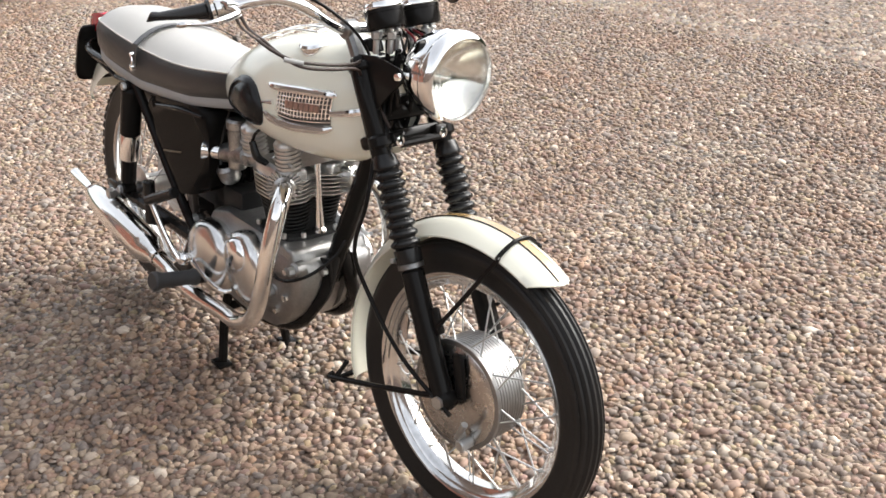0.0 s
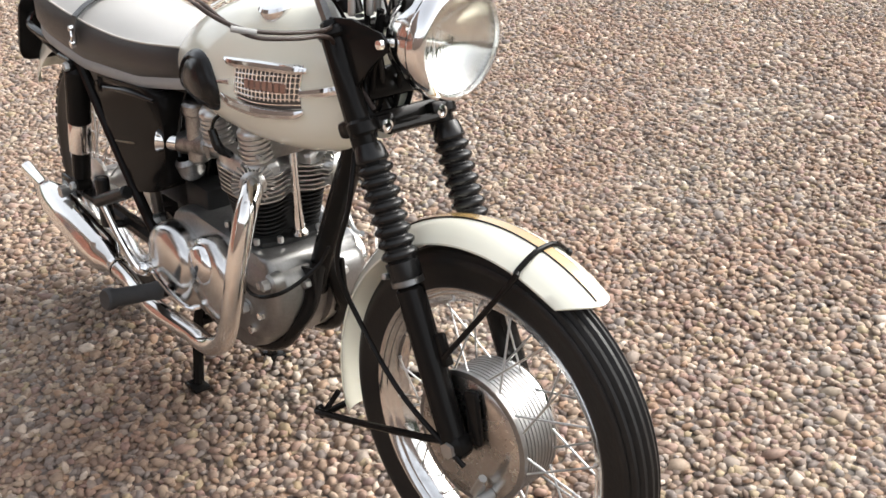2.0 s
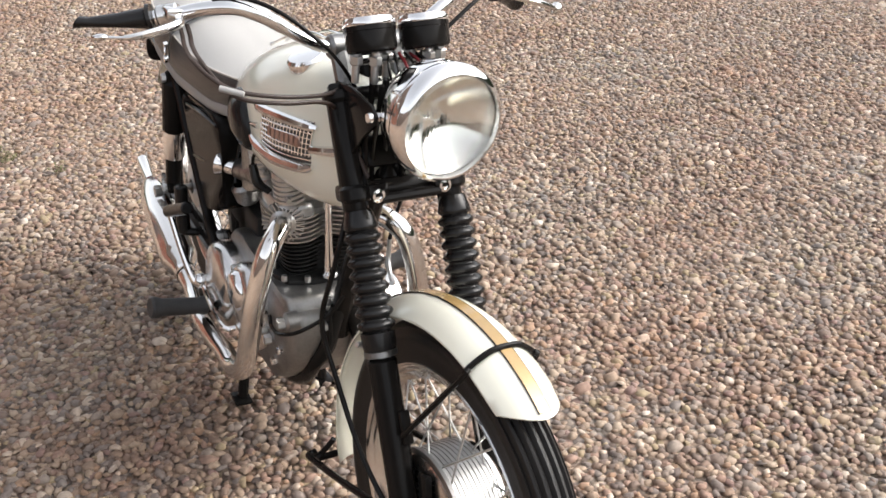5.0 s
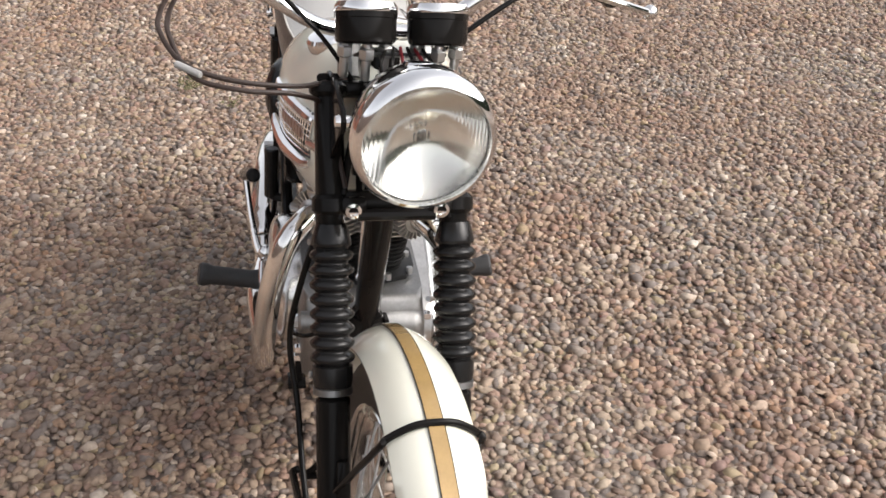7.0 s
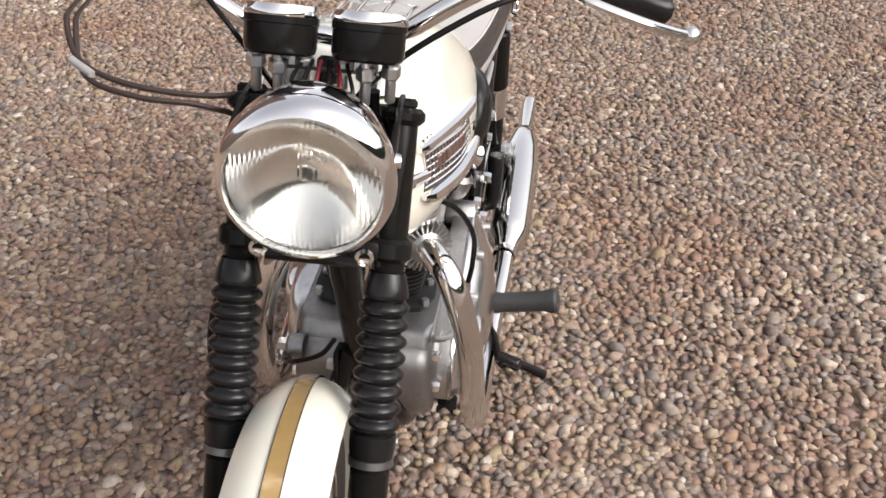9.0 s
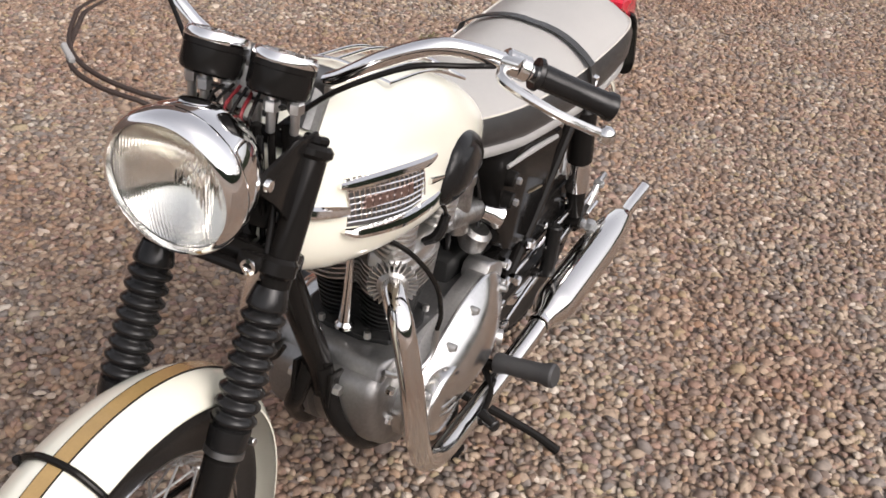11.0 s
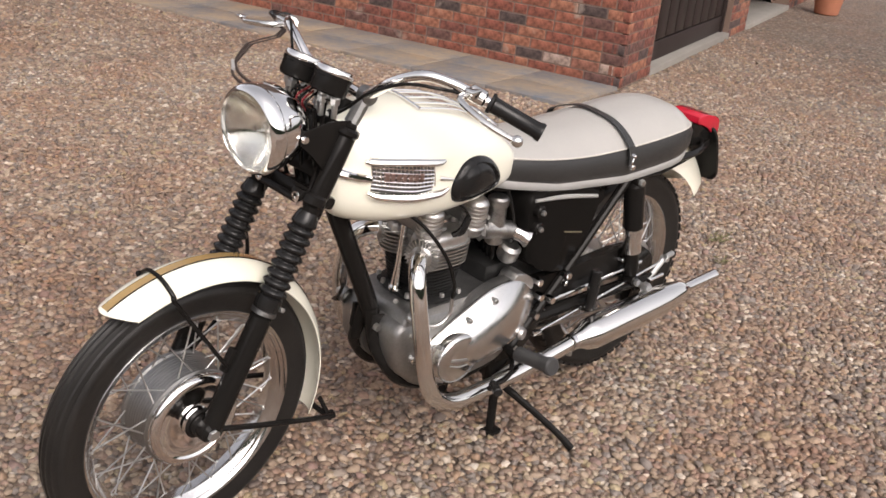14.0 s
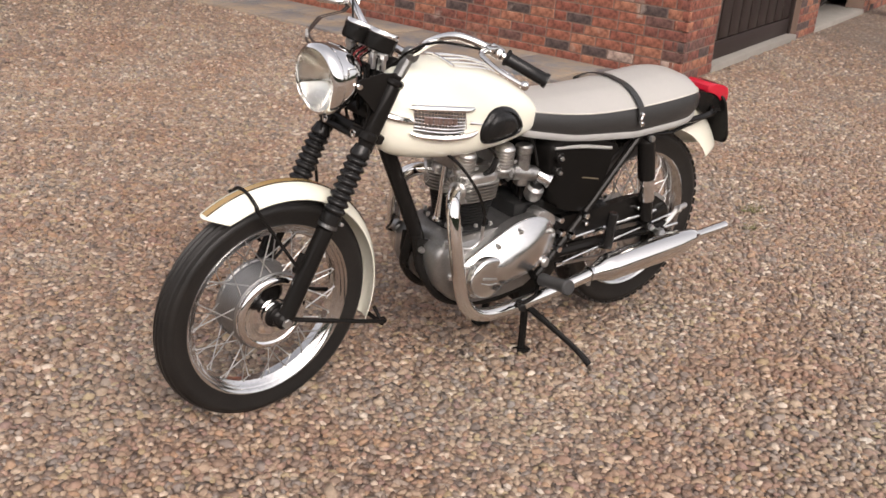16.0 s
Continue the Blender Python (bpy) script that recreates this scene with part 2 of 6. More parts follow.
def box(size, m, bevel=0.003, bm=None):
    own = bmesh.new()
    bmesh.ops.create_cube(own, size=1, matrix=Matrix.Diagonal((*size, 1)))
    if bevel:
        bmesh.ops.bevel(own, geom=list(own.edges), offset=bevel, segments=2, affect="EDGES", profile=0.5)
    own.transform(m)
    return merge(bm, own)


def round_outline(points, n=4):
    """A closed smooth outline through the points."""
    p = [Vector((*q, 0)) for q in points]
    k = len(p)
    out = []
    for i in range(k):
        a, b, c, d = p[i - 1], p[i], p[(i + 1) % k], p[(i + 2) % k]
        for s in range(n):
            t = s / n
            q = 0.5 * ((2 * b) + (c - a) * t + (2 * a - 5 * b + 4 * c - d) * t * t + (3 * b - a - 3 * c + d) * t ** 3)
            out.append((q.x, q.y))
    return out


def ball(c, r, bm=None, squash=(1, 1, 1)):
    own = bmesh.new()
    bmesh.ops.create_uvsphere(own, u_segments=16, v_segments=10, radius=r, matrix=Matrix.Translation(c) @ Matrix.Diagonal((*squash, 1)))
    return merge(bm, own)


def bolt(p, axis, r=0.008, h=0.007, bm=None):
    """A hexagonal bolt head."""
    axis = Vector(axis).normalized()
    lathe([(0, -h), (r, -h), (r, h * 0.6), (r * 0.85, h), (0, h)], p, axis, 6, bm) if bm else None
    return bm or lathe([(0, -h), (r, -h), (r, h * 0.6), (r * 0.85, h), (0, h)], p, axis, 6)


def bolts(parent, spots, material=None, r=0.008, h=0.007, steered=False, name="bolt"):
    """Hexagonal heads, each a part of its own: (place, axis) pairs."""
    for p, axis in spots:
        b = bolt(p, axis, r, h)
        if steered:
            b.transform(STEER)
        part(name, b, material or ZINC, parent)


def dome(outline, steps, bm=None, sink=0.0):
    """Closed outline in x and z, drawn in towards its middle: (share, y) pairs, from the rim to the crown."""
    own = bmesh.new()
    n = len(outline)
    cx, cz = sum(p[0] for p in outline) / n, sum(p[1] for p in outline) / n
    ring_skin(own, [[Vector((cx + (x - cx) * f, y, cz + (z - cz) * f - sink * (1 - f))) for x, z in outline] for f, y in steps])
    return merge(bm, own)

# ---- the brick garage ----
AD, BD = radians(-75.5), radians(-160.0)
CORNER = np.array([-4.81, -2.605])
DA, DB = np.array([math.cos(AD), math.sin(AD)]), np.array([math.cos(BD), math.sin(BD)])
NA, NB = np.array([-DA[1], DA[0]]), np.array([DB[1], -DB[0]])
NA = NA if NA[0] > 0 else -NA
NB = NB if NB[1] > 0 else -NB
BRICKS = [(0.0, (0.240, 0.088, 0.056)), (0.2, (0.200, 0.068, 0.046)), (0.4, (0.276, 0.116, 0.072)), (0.56, (0.164, 0.060, 0.045)), (0.70, (0.224, 0.096, 0.066)), (0.79, (0.120, 0.060, 0.050)), (0.89, (0.072, 0.050, 0.046)), (0.965, (0.320, 0.232, 0.192))]
BRICK = random_ramp(mat("brick", (0.280, 0.112, 0.072), 0.85), "object",
                    BRICKS, 0.5, 26, bump=0.9, pale=(0.368, 0.304, 0.256))
MORTAR = mat("mortar", (0.185, 0.125, 0.098), 0.95, var=0.5, scale=10, color2=(0.130, 0.095, 0.080), bump=0.8, bump_scale=120)
DOORWOOD = mat("dark_brown_boards", (0.018, 0.011, 0.010), 0.5, var=0.5, scale=6, color2=(0.032, 0.022, 0.021), bump=0.2, bump_scale=60)
CONCRETE = mat("concrete", (0.260, 0.240, 0.215), 0.9, var=0.5, scale=5, color2=(0.190, 0.176, 0.158), bump=0.4, bump_scale=90)
SLAB = mat("paving_slab", (0.320, 0.240, 0.160), 0.85, var=1.0, scale=2.2, color2=(0.136, 0.148, 0.168), bump=0.3, bump_scale=60)
CARPAINT = mat("dark_red_car_paint", (0.075, 0.008, 0.010), 0.25, var=0.3, scale=4, color2=(0.05, 0.006, 0.008), coat=0.8)
CARWHEEL = mat("car_wheel", (0.10, 0.10, 0.10), 0.35, metal=0.8, var=0.3, scale=20)
CARBLACK = mat("car_plastic", (0.012, 0.012, 0.013), 0.5, var=0.4, scale=20)
TERRACOTTA = mat("terracotta", (0.36, 0.14, 0.08), 0.8, var=0.4, scale=12)
BACKDROPDARK = mat("unseen_backdrop", (0.035, 0.05, 0.025), 0.9, var=0.7, scale=3, color2=(0.015, 0.02, 0.012), bump=1.0, bump_scale=12)


def frame_at(d, s, z, out, n, c=CORNER):
    """The pose of something at s metres along a wall, out metres before its face."""
    p = c + d * s + n * out
    return Matrix(((d[0], n[0], 0, p[0]), (d[1], n[1], 0, p[1]), (0, 0, 1, z), (0, 0, 0, 1)))


def wall(name, d, n, spans, z0, z1, thick, label):
    """A wall of mortar-coloured core, with openings between its spans."""
    b = bmesh.new()
    for s0, s1, lo, hi in spans:
        box((s1 - s0, thick, hi - lo), frame_at(d, (s0 + s1) / 2, (lo + hi) / 2, -thick / 2 - 0.004, n), 0, b)
    ob = new(name, link_mesh(name, b, MORTAR))
    return tagged(ob, label, "wall", kind="structure")


wa = wall("wall_north", DA, NA, [(0.04, 7.0, -0.1, 2.6)], 0, 2.6, 0.21, "red brick garage side wall with some dark and whitened bricks")
wb = wall("wall_east", DB, NB, [(0.04, 0.70, -0.1, 2.6), (0.70, 3.20, 2.2, 2.6), (3.20, 3.95, -0.1, 2.6), (3.95, 6.3, 2.2, 2.6), (6.3, 8.5, -0.1, 2.6)], 0, 2.6, 0.21, "red brick garage front with dark boarded doors")
b = bmesh.new()
box((8.5, 0.2, 2.7), frame_at(DB, 4.25, 1.25, 0, NB, CORNER + DA * 6.9), 0, b)
tagged(new("wall_back", link_mesh("wall_back", b, MORTAR)), "plain back wall of the garage", "wall", kind="structure")
b = bmesh.new()
box((0.2, 7.0, 2.7), frame_at(DB, 8.4, 1.25, -3.5, NB), 0, b)
tagged(new("wall_end", link_mesh("wall_end", b, MORTAR)), "plain end wall of the garage", "wall", kind="structure")
b = bmesh.new()
box((8.8, 7.2, 0.12), frame_at(DB, 4.2, 2.66, -3.45, NB), 0.01, b)
tagged(new("roof", link_mesh("roof", b, CONCRETE)), "flat garage roof", "roof", kind="structure")

# bricks, laid in courses
COURSE, LEN, HEAD = 0.075, 0.225, 0.1125


def brick_mesh(length):
    b = bmesh.new()
    box((length - 0.010, 0.10, 0.065), Matrix(), 0, b)
    bmesh.ops.bevel(b, geom=list(b.edges), offset=0.003, segments=1, affect="EDGES")
    return link_mesh("brick", b, BRICK, 20)


BM = {LEN: brick_mesh(LEN), HEAD: brick_mesh(HEAD)}
random.seed(11)


def courses(parent, d, n, s0, s1, z0, rows, first=0, rest=None):
    """Courses between s0 and s1; past s = rest they go into one mesh."""
    joined = bmesh.new()
    for r in range(rows):
        pattern = [LEN, LEN, LEN, HEAD]
        s = s0 - random.choice((0, HEAD, LEN * 0.5, LEN * 0.75, LEN * 0.25)) * (1 if s1 - s0 > 1 else (r + first) % 2)
        i = random.randrange(4)
        held = None
        while s < s1 - 0.02:
            ln = pattern[i % 4]
            i += 1
            a, e = max(s, s0) if held is None else held, min(s + ln, s1)
            s += ln
            held = None
            if e - a < 0.03:
                held = a
                continue
            ln2 = e - a
            m = frame_at(d, (a + e) / 2, z0 + COURSE * (r + 0.5), -0.05 + random.uniform(-0.0015, 0.0015), n)
            if rest is not None and a > rest:
                box((ln2 - 0.010, 0.10, 0.065), m, 0, joined)
                continue
            me = BM[LEN] if abs(ln2 - LEN) < 0.03 else BM[HEAD] if abs(ln2 - HEAD) < 0.03 else brick_mesh(round(ln2, 4))
            ob = new("brick", me)
            ob.parent = parent
            ob.matrix_basis = m @ Matrix.Rotation(random.uniform(-0.004, 0.004), 4, "Y")
    if len(joined.verts):
        ob = part("far_bricks", joined, BRICK_FAR, parent)
        tagged(ob, kind="stuff")
    else:
        joined.free()


BRICK_FAR = random_ramp(mat("brick_far", (0.35, 0.14, 0.09), 0.85), "island",
                        BRICKS, 0.35, 18, bump=0.6)

# the boarded door, and an open bay beside it
DOORGROOVE = mat("door_groove", (0.012, 0.009, 0.008), 0.8, var=0.3, scale=10)
door = tagged(new("door_1"), "dark brown boarded garage door with a black knob", "door", kind="structure")
door.matrix_basis = frame_at(DB, 0.70, 0, -0.10, NB)
w = 2.50
for k in range(9):
    bw = (w - 0.10) / 9
    part("board", box((bw - 0.030, 0.03, 1.98), Matrix.Translation((0.05 + bw * (k + 0.5), 0, 1.20)), 0.006), DOORWOOD, door)
part("backing", box((w, 0.02, 2.14), Matrix.Translation((w / 2, -0.022, 1.12)), 0), DOORGROOVE, door, "dark grooves between the boards")
part("bottom_rail", box((w, 0.03, 0.15), Matrix.Translation((w / 2, 0.004, 0.125)), 0.004), DOORWOOD, door)
for x in (0.025, w - 0.025):
    part("jamb", box((0.05, 0.06, 2.15), Matrix.Translation((x, 0.012, 1.125)), 0.003), DOORWOOD, door)
part("knob", lathe([(0, 0.05), (0.028, 0.045), (0.034, 0.03), (0.02, 0.016), (0.016, 0.0)], (1.13, 0.012, 0.60), (0, 1, 0), 20), CARBLACK, door, "black door knob")
for s0, w in ((0.70, 2.50), (3.95, 2.35)):
    sill = new("doorstep", link_mesh("doorstep", box((w - 0.004, 0.20, 0.10), frame_at(DB, s0 + w / 2, 0.0, -0.09, NB), 0.008), CONCRETE))
    tagged(sill, "pale concrete doorstep", "doorstep", kind="structure")
sl = new("garage_floor", link_mesh("garage_floor", box((4.6, 5.0, 0.08), frame_at(DB, 6.2, 0.0, -2.70, NB), 0), CONCRETE))
tagged(sl, "concrete floor of the open garage bay", "floor", kind="structure")

# paving along the side wall
pv = tagged(new("pavement"), "buff and slate-grey riven paving along the brick wall", "pavement", kind="structure")
random.seed(5)
s = 0.0
while s < 6.8:
    for o in (0.02, 0.425):
        ln = 0.60
        b = box((ln - 0.008, 0.397, 0.04), frame_at(DA, s + ln / 2, -0.002 + random.uniform(-0.002, 0.002), o + 0.1985, NA), 0.004)
        ob = part("slab", b, SLAB, pv)
    s += 0.60

# terracotta pot by the second door
pp = CORNER + DB * 6.45 + NB * 0.42
b = lathe([(0, 0), (0.13, 0.0), (0.14, 0.01), (0.185, 0.30), (0.20, 0.30), (0.205, 0.35), (0.185, 0.355), (0.17, 0.30), (0, 0.29)], (pp[0], pp[1], 0), (0, 0, 1), 32)
tagged(new("flower_pot", link_mesh("flower_pot", b, TERRACOTTA)), "round terracotta flower pot beside the open garage bay", "flower pot")

# the end of a parked car behind the motorcycle
car = tagged(new("car"), "dark red parked car with black bumper on the gravel", "car")
car.matrix_basis = pose(-6.1, 0.58, 0)
rings = []
for x, low, mid, top, hw in ((0.0, 0.36, 0.52, 0.66, 0.74), (-0.10, 0.22, 0.55, 0.80, 0.82), (-0.5, 0.18, 0.60, 0.88, 0.84), (-1.0, 0.18, 0.60, 0.92, 0.84), (-2.8, 0.18, 0.60, 0.94, 0.84), (-3.5, 0.20, 0.58, 0.86, 0.82), (-3.75, 0.30, 0.50, 0.66, 0.74)):
    rings.append([Vector((x, y, z)) for y, z in ((-hw * 0.9, low), (-hw, low + 0.08), (-hw * 1.01, mid), (-hw * 0.95, top - 0.05), (-hw * 0.88, top), (hw * 0.88, top), (hw * 0.95, top - 0.05), (hw * 1.01, mid), (hw, low + 0.08), (hw * 0.9, low))])
part("body", ring_skin(bmesh.new(), rings), CARPAINT, car, "dark red body", 50)
rings = []
for x, z, hw in ((-0.25, 0.86, 0.74), (-0.55, 1.28, 0.62), (-0.9, 1.38, 0.60), (-2.0, 1.40, 0.60), (-2.35, 1.32, 0.61), (-2.95, 0.92, 0.72)):
    rings.append([Vector((x, y, h)) for y, h in ((-hw - 0.10 * (z > 1), 0.86), (-hw, z - 0.05), (-hw * 0.9, z), (hw * 0.9, z), (hw, z - 0.05), (hw + 0.10 * (z > 1), 0.86))])
part("cabin", ring_skin(bmesh.new(), rings), CARBLACK, car, "dark glazed cabin", 50)
part("roof", slab(round_outline([(-0.62, -0.56), (-2.2, -0.56), (-2.2, 0.56), (-0.62, 0.56)], 4), 1.385, 1.42, 0.01, plane="xy"), CARPAINT, car)
part("bumper", box((0.16, 1.66, 0.16), Matrix.Translation((0.0, 0, 0.36)), 0.05), CARBLACK, car, "black plastic bumper")
for s in (1, -1):
    part("tail_lamp", box((0.05, 0.16, 0.22), Matrix.Translation((-0.06, 0.70 * s, 0.66)), 0.02), REDLENS, car, "red tail lamp")
    for x in (-0.36, -2.95):
        tyre = part("tyre", lathe([(0.18, -0.08), (0.26, -0.085), (0.285, -0.06), (0.288, 0), (0.285, 0.06), (0.26, 0.085), (0.18, 0.08)], (x, 0.765 * s, 0.288), (0, 1, 0), 40), TYRE, car, "black car tyre")
        part("wheel", lathe([(0, 0.06), (0.05, 0.075), (0.10, 0.06), (0.17, 0.075), (0.185, 0.07), (0.185, -0.07)], (x, 0.765 * s, 0.288), (0, s, 0), 32), CARWHEEL, tyre, "dark grey wheel")
part("plate_bars", box((0.01, 0.5, 0.10), Matrix.Translation((0.082, 0, 0.36)), 0.004), PIPING, car)

# a second car in the open bay, end out
ci = CORNER + DB * 6.0 + NB * -0.12
inside_car = copy_thing(car, frame_at(NB, 0, 0.04, 0, -DB, ci) @ pose(0, 0, 0))
tagged(inside_car, "dark car parked inside the open garage bay", "car")

# plain unseen blocks, added to cut sky light: over the garage, and behind the walk
UNSEENWALL = mat("unseen_dark_wall", (0.085, 0.060, 0.050), 0.9, var=0.6, scale=2.5, color2=(0.05, 0.04, 0.035), bump=0.4, bump_scale=30)
b = box((18.0, 0.3, 3.2), Matrix.Translation((6.5, -8.6, 1.5)), 0.01)
up = box((8.6, 7.0, 3.2), frame_at(DB, 4.25, 4.35, -3.5, NB), 0.01)
tagged(new("wall_upper", link_mesh("wall_upper", up, UNSEENWALL)), "plain unseen block added over the garage to cut its sky light", "wall", kind="structure")
tagged(new("wall_south", link_mesh("wall_south", b, UNSEENWALL)), "plain unseen wall added to darken reflections on the motorcycle's right", "wall", kind="structure")

# unseen ring at the drive's far boundary, taller on the left to darken reflections


def backdrop_height(a):
    return 2.4 + 0.5 * math.sin(a * 7) + 0.3 * math.sin(a * 17) + 3.6 * math.exp(-((a - radians(72)) / radians(42)) ** 4)


b = bmesh.new()
R = 26
ring_skin(b, [[Vector((math.cos(a) * (R + o), math.sin(a) * (R + o), z)) for o, z in ((0, -0.1), (0.2, backdrop_height(a)), (1.5, backdrop_height(a) + 0.3), (1.7, -0.1))] for a in np.linspace(0, 2 * math.pi, 120)], caps=False)
tagged(new("backdrop", link_mesh("backdrop", b, BACKDROPDARK)), "unseen dark hedge ring added far off to block the low sky", "hedge", kind="structure")

# ---- ground ----
PEBBLES = [(0.00, (0.243, 0.179, 0.132)), (0.12, (0.193, 0.139, 0.106)), (0.24, (0.286, 0.219, 0.163)), (0.35, (0.166, 0.126, 0.103)),
           (0.45, (0.250, 0.171, 0.132)), (0.55, (0.333, 0.266, 0.200)), (0.63, (0.183, 0.156, 0.139)), (0.72, (0.254, 0.212, 0.177)),
           (0.79, (0.281, 0.189, 0.127)), (0.84, (0.293, 0.235, 0.150)), (0.88, (0.416, 0.350, 0.285)), (0.92, (0.130, 0.104, 0.091)),
           (0.96, (0.219, 0.148, 0.127)), (0.985, (0.450, 0.396, 0.336))]
gm = bpy.data.materials.new("gravel_bed")
gm.use_nodes = True
nt = gm.node_tree
bsdf = nt.nodes["Principled BSDF"]
bsdf.inputs["Roughness"].default_value = 0.75
tcn = nt.nodes.new("ShaderNodeTexCoord")
vor = nt.nodes.new("ShaderNodeTexVoronoi")
vor.inputs["Scale"].default_value = 44
nt.links.new(tcn.outputs["Object"], vor.inputs["Vector"])
rampn = nt.nodes.new("ShaderNodeValToRGB")
rampn.color_ramp.interpolation = "CONSTANT"
while len(rampn.color_ramp.elements) < len(PEBBLES):
    rampn.color_ramp.elements.new(0.5)
for e, (p, c) in zip(rampn.color_ramp.elements, PEBBLES):
    e.position, e.color = p, (*c, 1)
sepn = nt.nodes.new("ShaderNodeSeparateColor")
nt.links.new(vor.outputs["Color"], sepn.inputs[0])
nt.links.new(sepn.outputs[0], rampn.inputs[0])
# shade in the gaps between stones, put into the bed's colour
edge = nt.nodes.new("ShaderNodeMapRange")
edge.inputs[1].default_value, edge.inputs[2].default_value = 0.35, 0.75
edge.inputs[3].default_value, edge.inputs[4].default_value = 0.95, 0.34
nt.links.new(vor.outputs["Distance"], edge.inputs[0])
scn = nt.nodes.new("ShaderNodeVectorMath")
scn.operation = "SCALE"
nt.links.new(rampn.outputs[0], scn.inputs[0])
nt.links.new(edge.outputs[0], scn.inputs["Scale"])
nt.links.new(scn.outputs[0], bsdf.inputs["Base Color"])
bpn = nt.nodes.new("ShaderNodeBump")
bpn.invert = True
bpn.inputs["Strength"].default_value, bpn.inputs["Distance"].default_value = 0.9, 0.012
nt.links.new(vor.outputs["Distance"], bpn.inputs["Height"])
nt.links.new(bpn.outputs[0], bsdf.inputs["Normal"])
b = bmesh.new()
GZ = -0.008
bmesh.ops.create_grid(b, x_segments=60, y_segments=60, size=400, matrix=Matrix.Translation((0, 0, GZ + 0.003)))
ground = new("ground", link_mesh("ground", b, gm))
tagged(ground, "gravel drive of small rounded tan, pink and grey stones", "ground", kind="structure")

PEB = random_ramp(mat("pebble", (0.3, 0.25, 0.2), 0.68), "island", PEBBLES, 0.18, 90)


def patches(m, scale):
    """Broad drifts of warmer and greyer stone."""
    nt = m.node_tree
    sock = nt.nodes["Principled BSDF"].inputs["Base Color"]
    src = sock.links[0].from_socket
    tc = nt.nodes.new("ShaderNodeTexCoord")
    n = nt.nodes.new("ShaderNodeTexNoise")
    n.inputs["Scale"].default_value, n.inputs["Detail"].default_value = scale, 4
    nt.links.new(tc.outputs["Object"], n.inputs["Vector"])
    r = nt.nodes.new("ShaderNodeValToRGB")
    r.color_ramp.elements[0].position, r.color_ramp.elements[0].color = 0.33, (0.92, 0.80, 0.73, 1)
    r.color_ramp.elements[1].position, r.color_ramp.elements[1].color = 0.67, (0.98, 1.0, 0.99, 1)
    nt.links.new(n.outputs[0], r.inputs[0])
    mul = nt.nodes.new("ShaderNodeVectorMath")
    mul.operation = "MULTIPLY"
    nt.links.new(src, mul.inputs[0])
    nt.links.new(r.outputs[0], mul.inputs[1])
    sca = nt.nodes.new("ShaderNodeVectorMath")
    sca.operation = "MULTIPLY"
    sca.inputs[1].default_value = (1.09, 1.105, 1.12)
    nt.links.new(mul.outputs[0], sca.inputs[0])
    nt.links.new(sca.outputs[0], sock)


patches(PEB, 1.6)
patches(gm, 1.6)


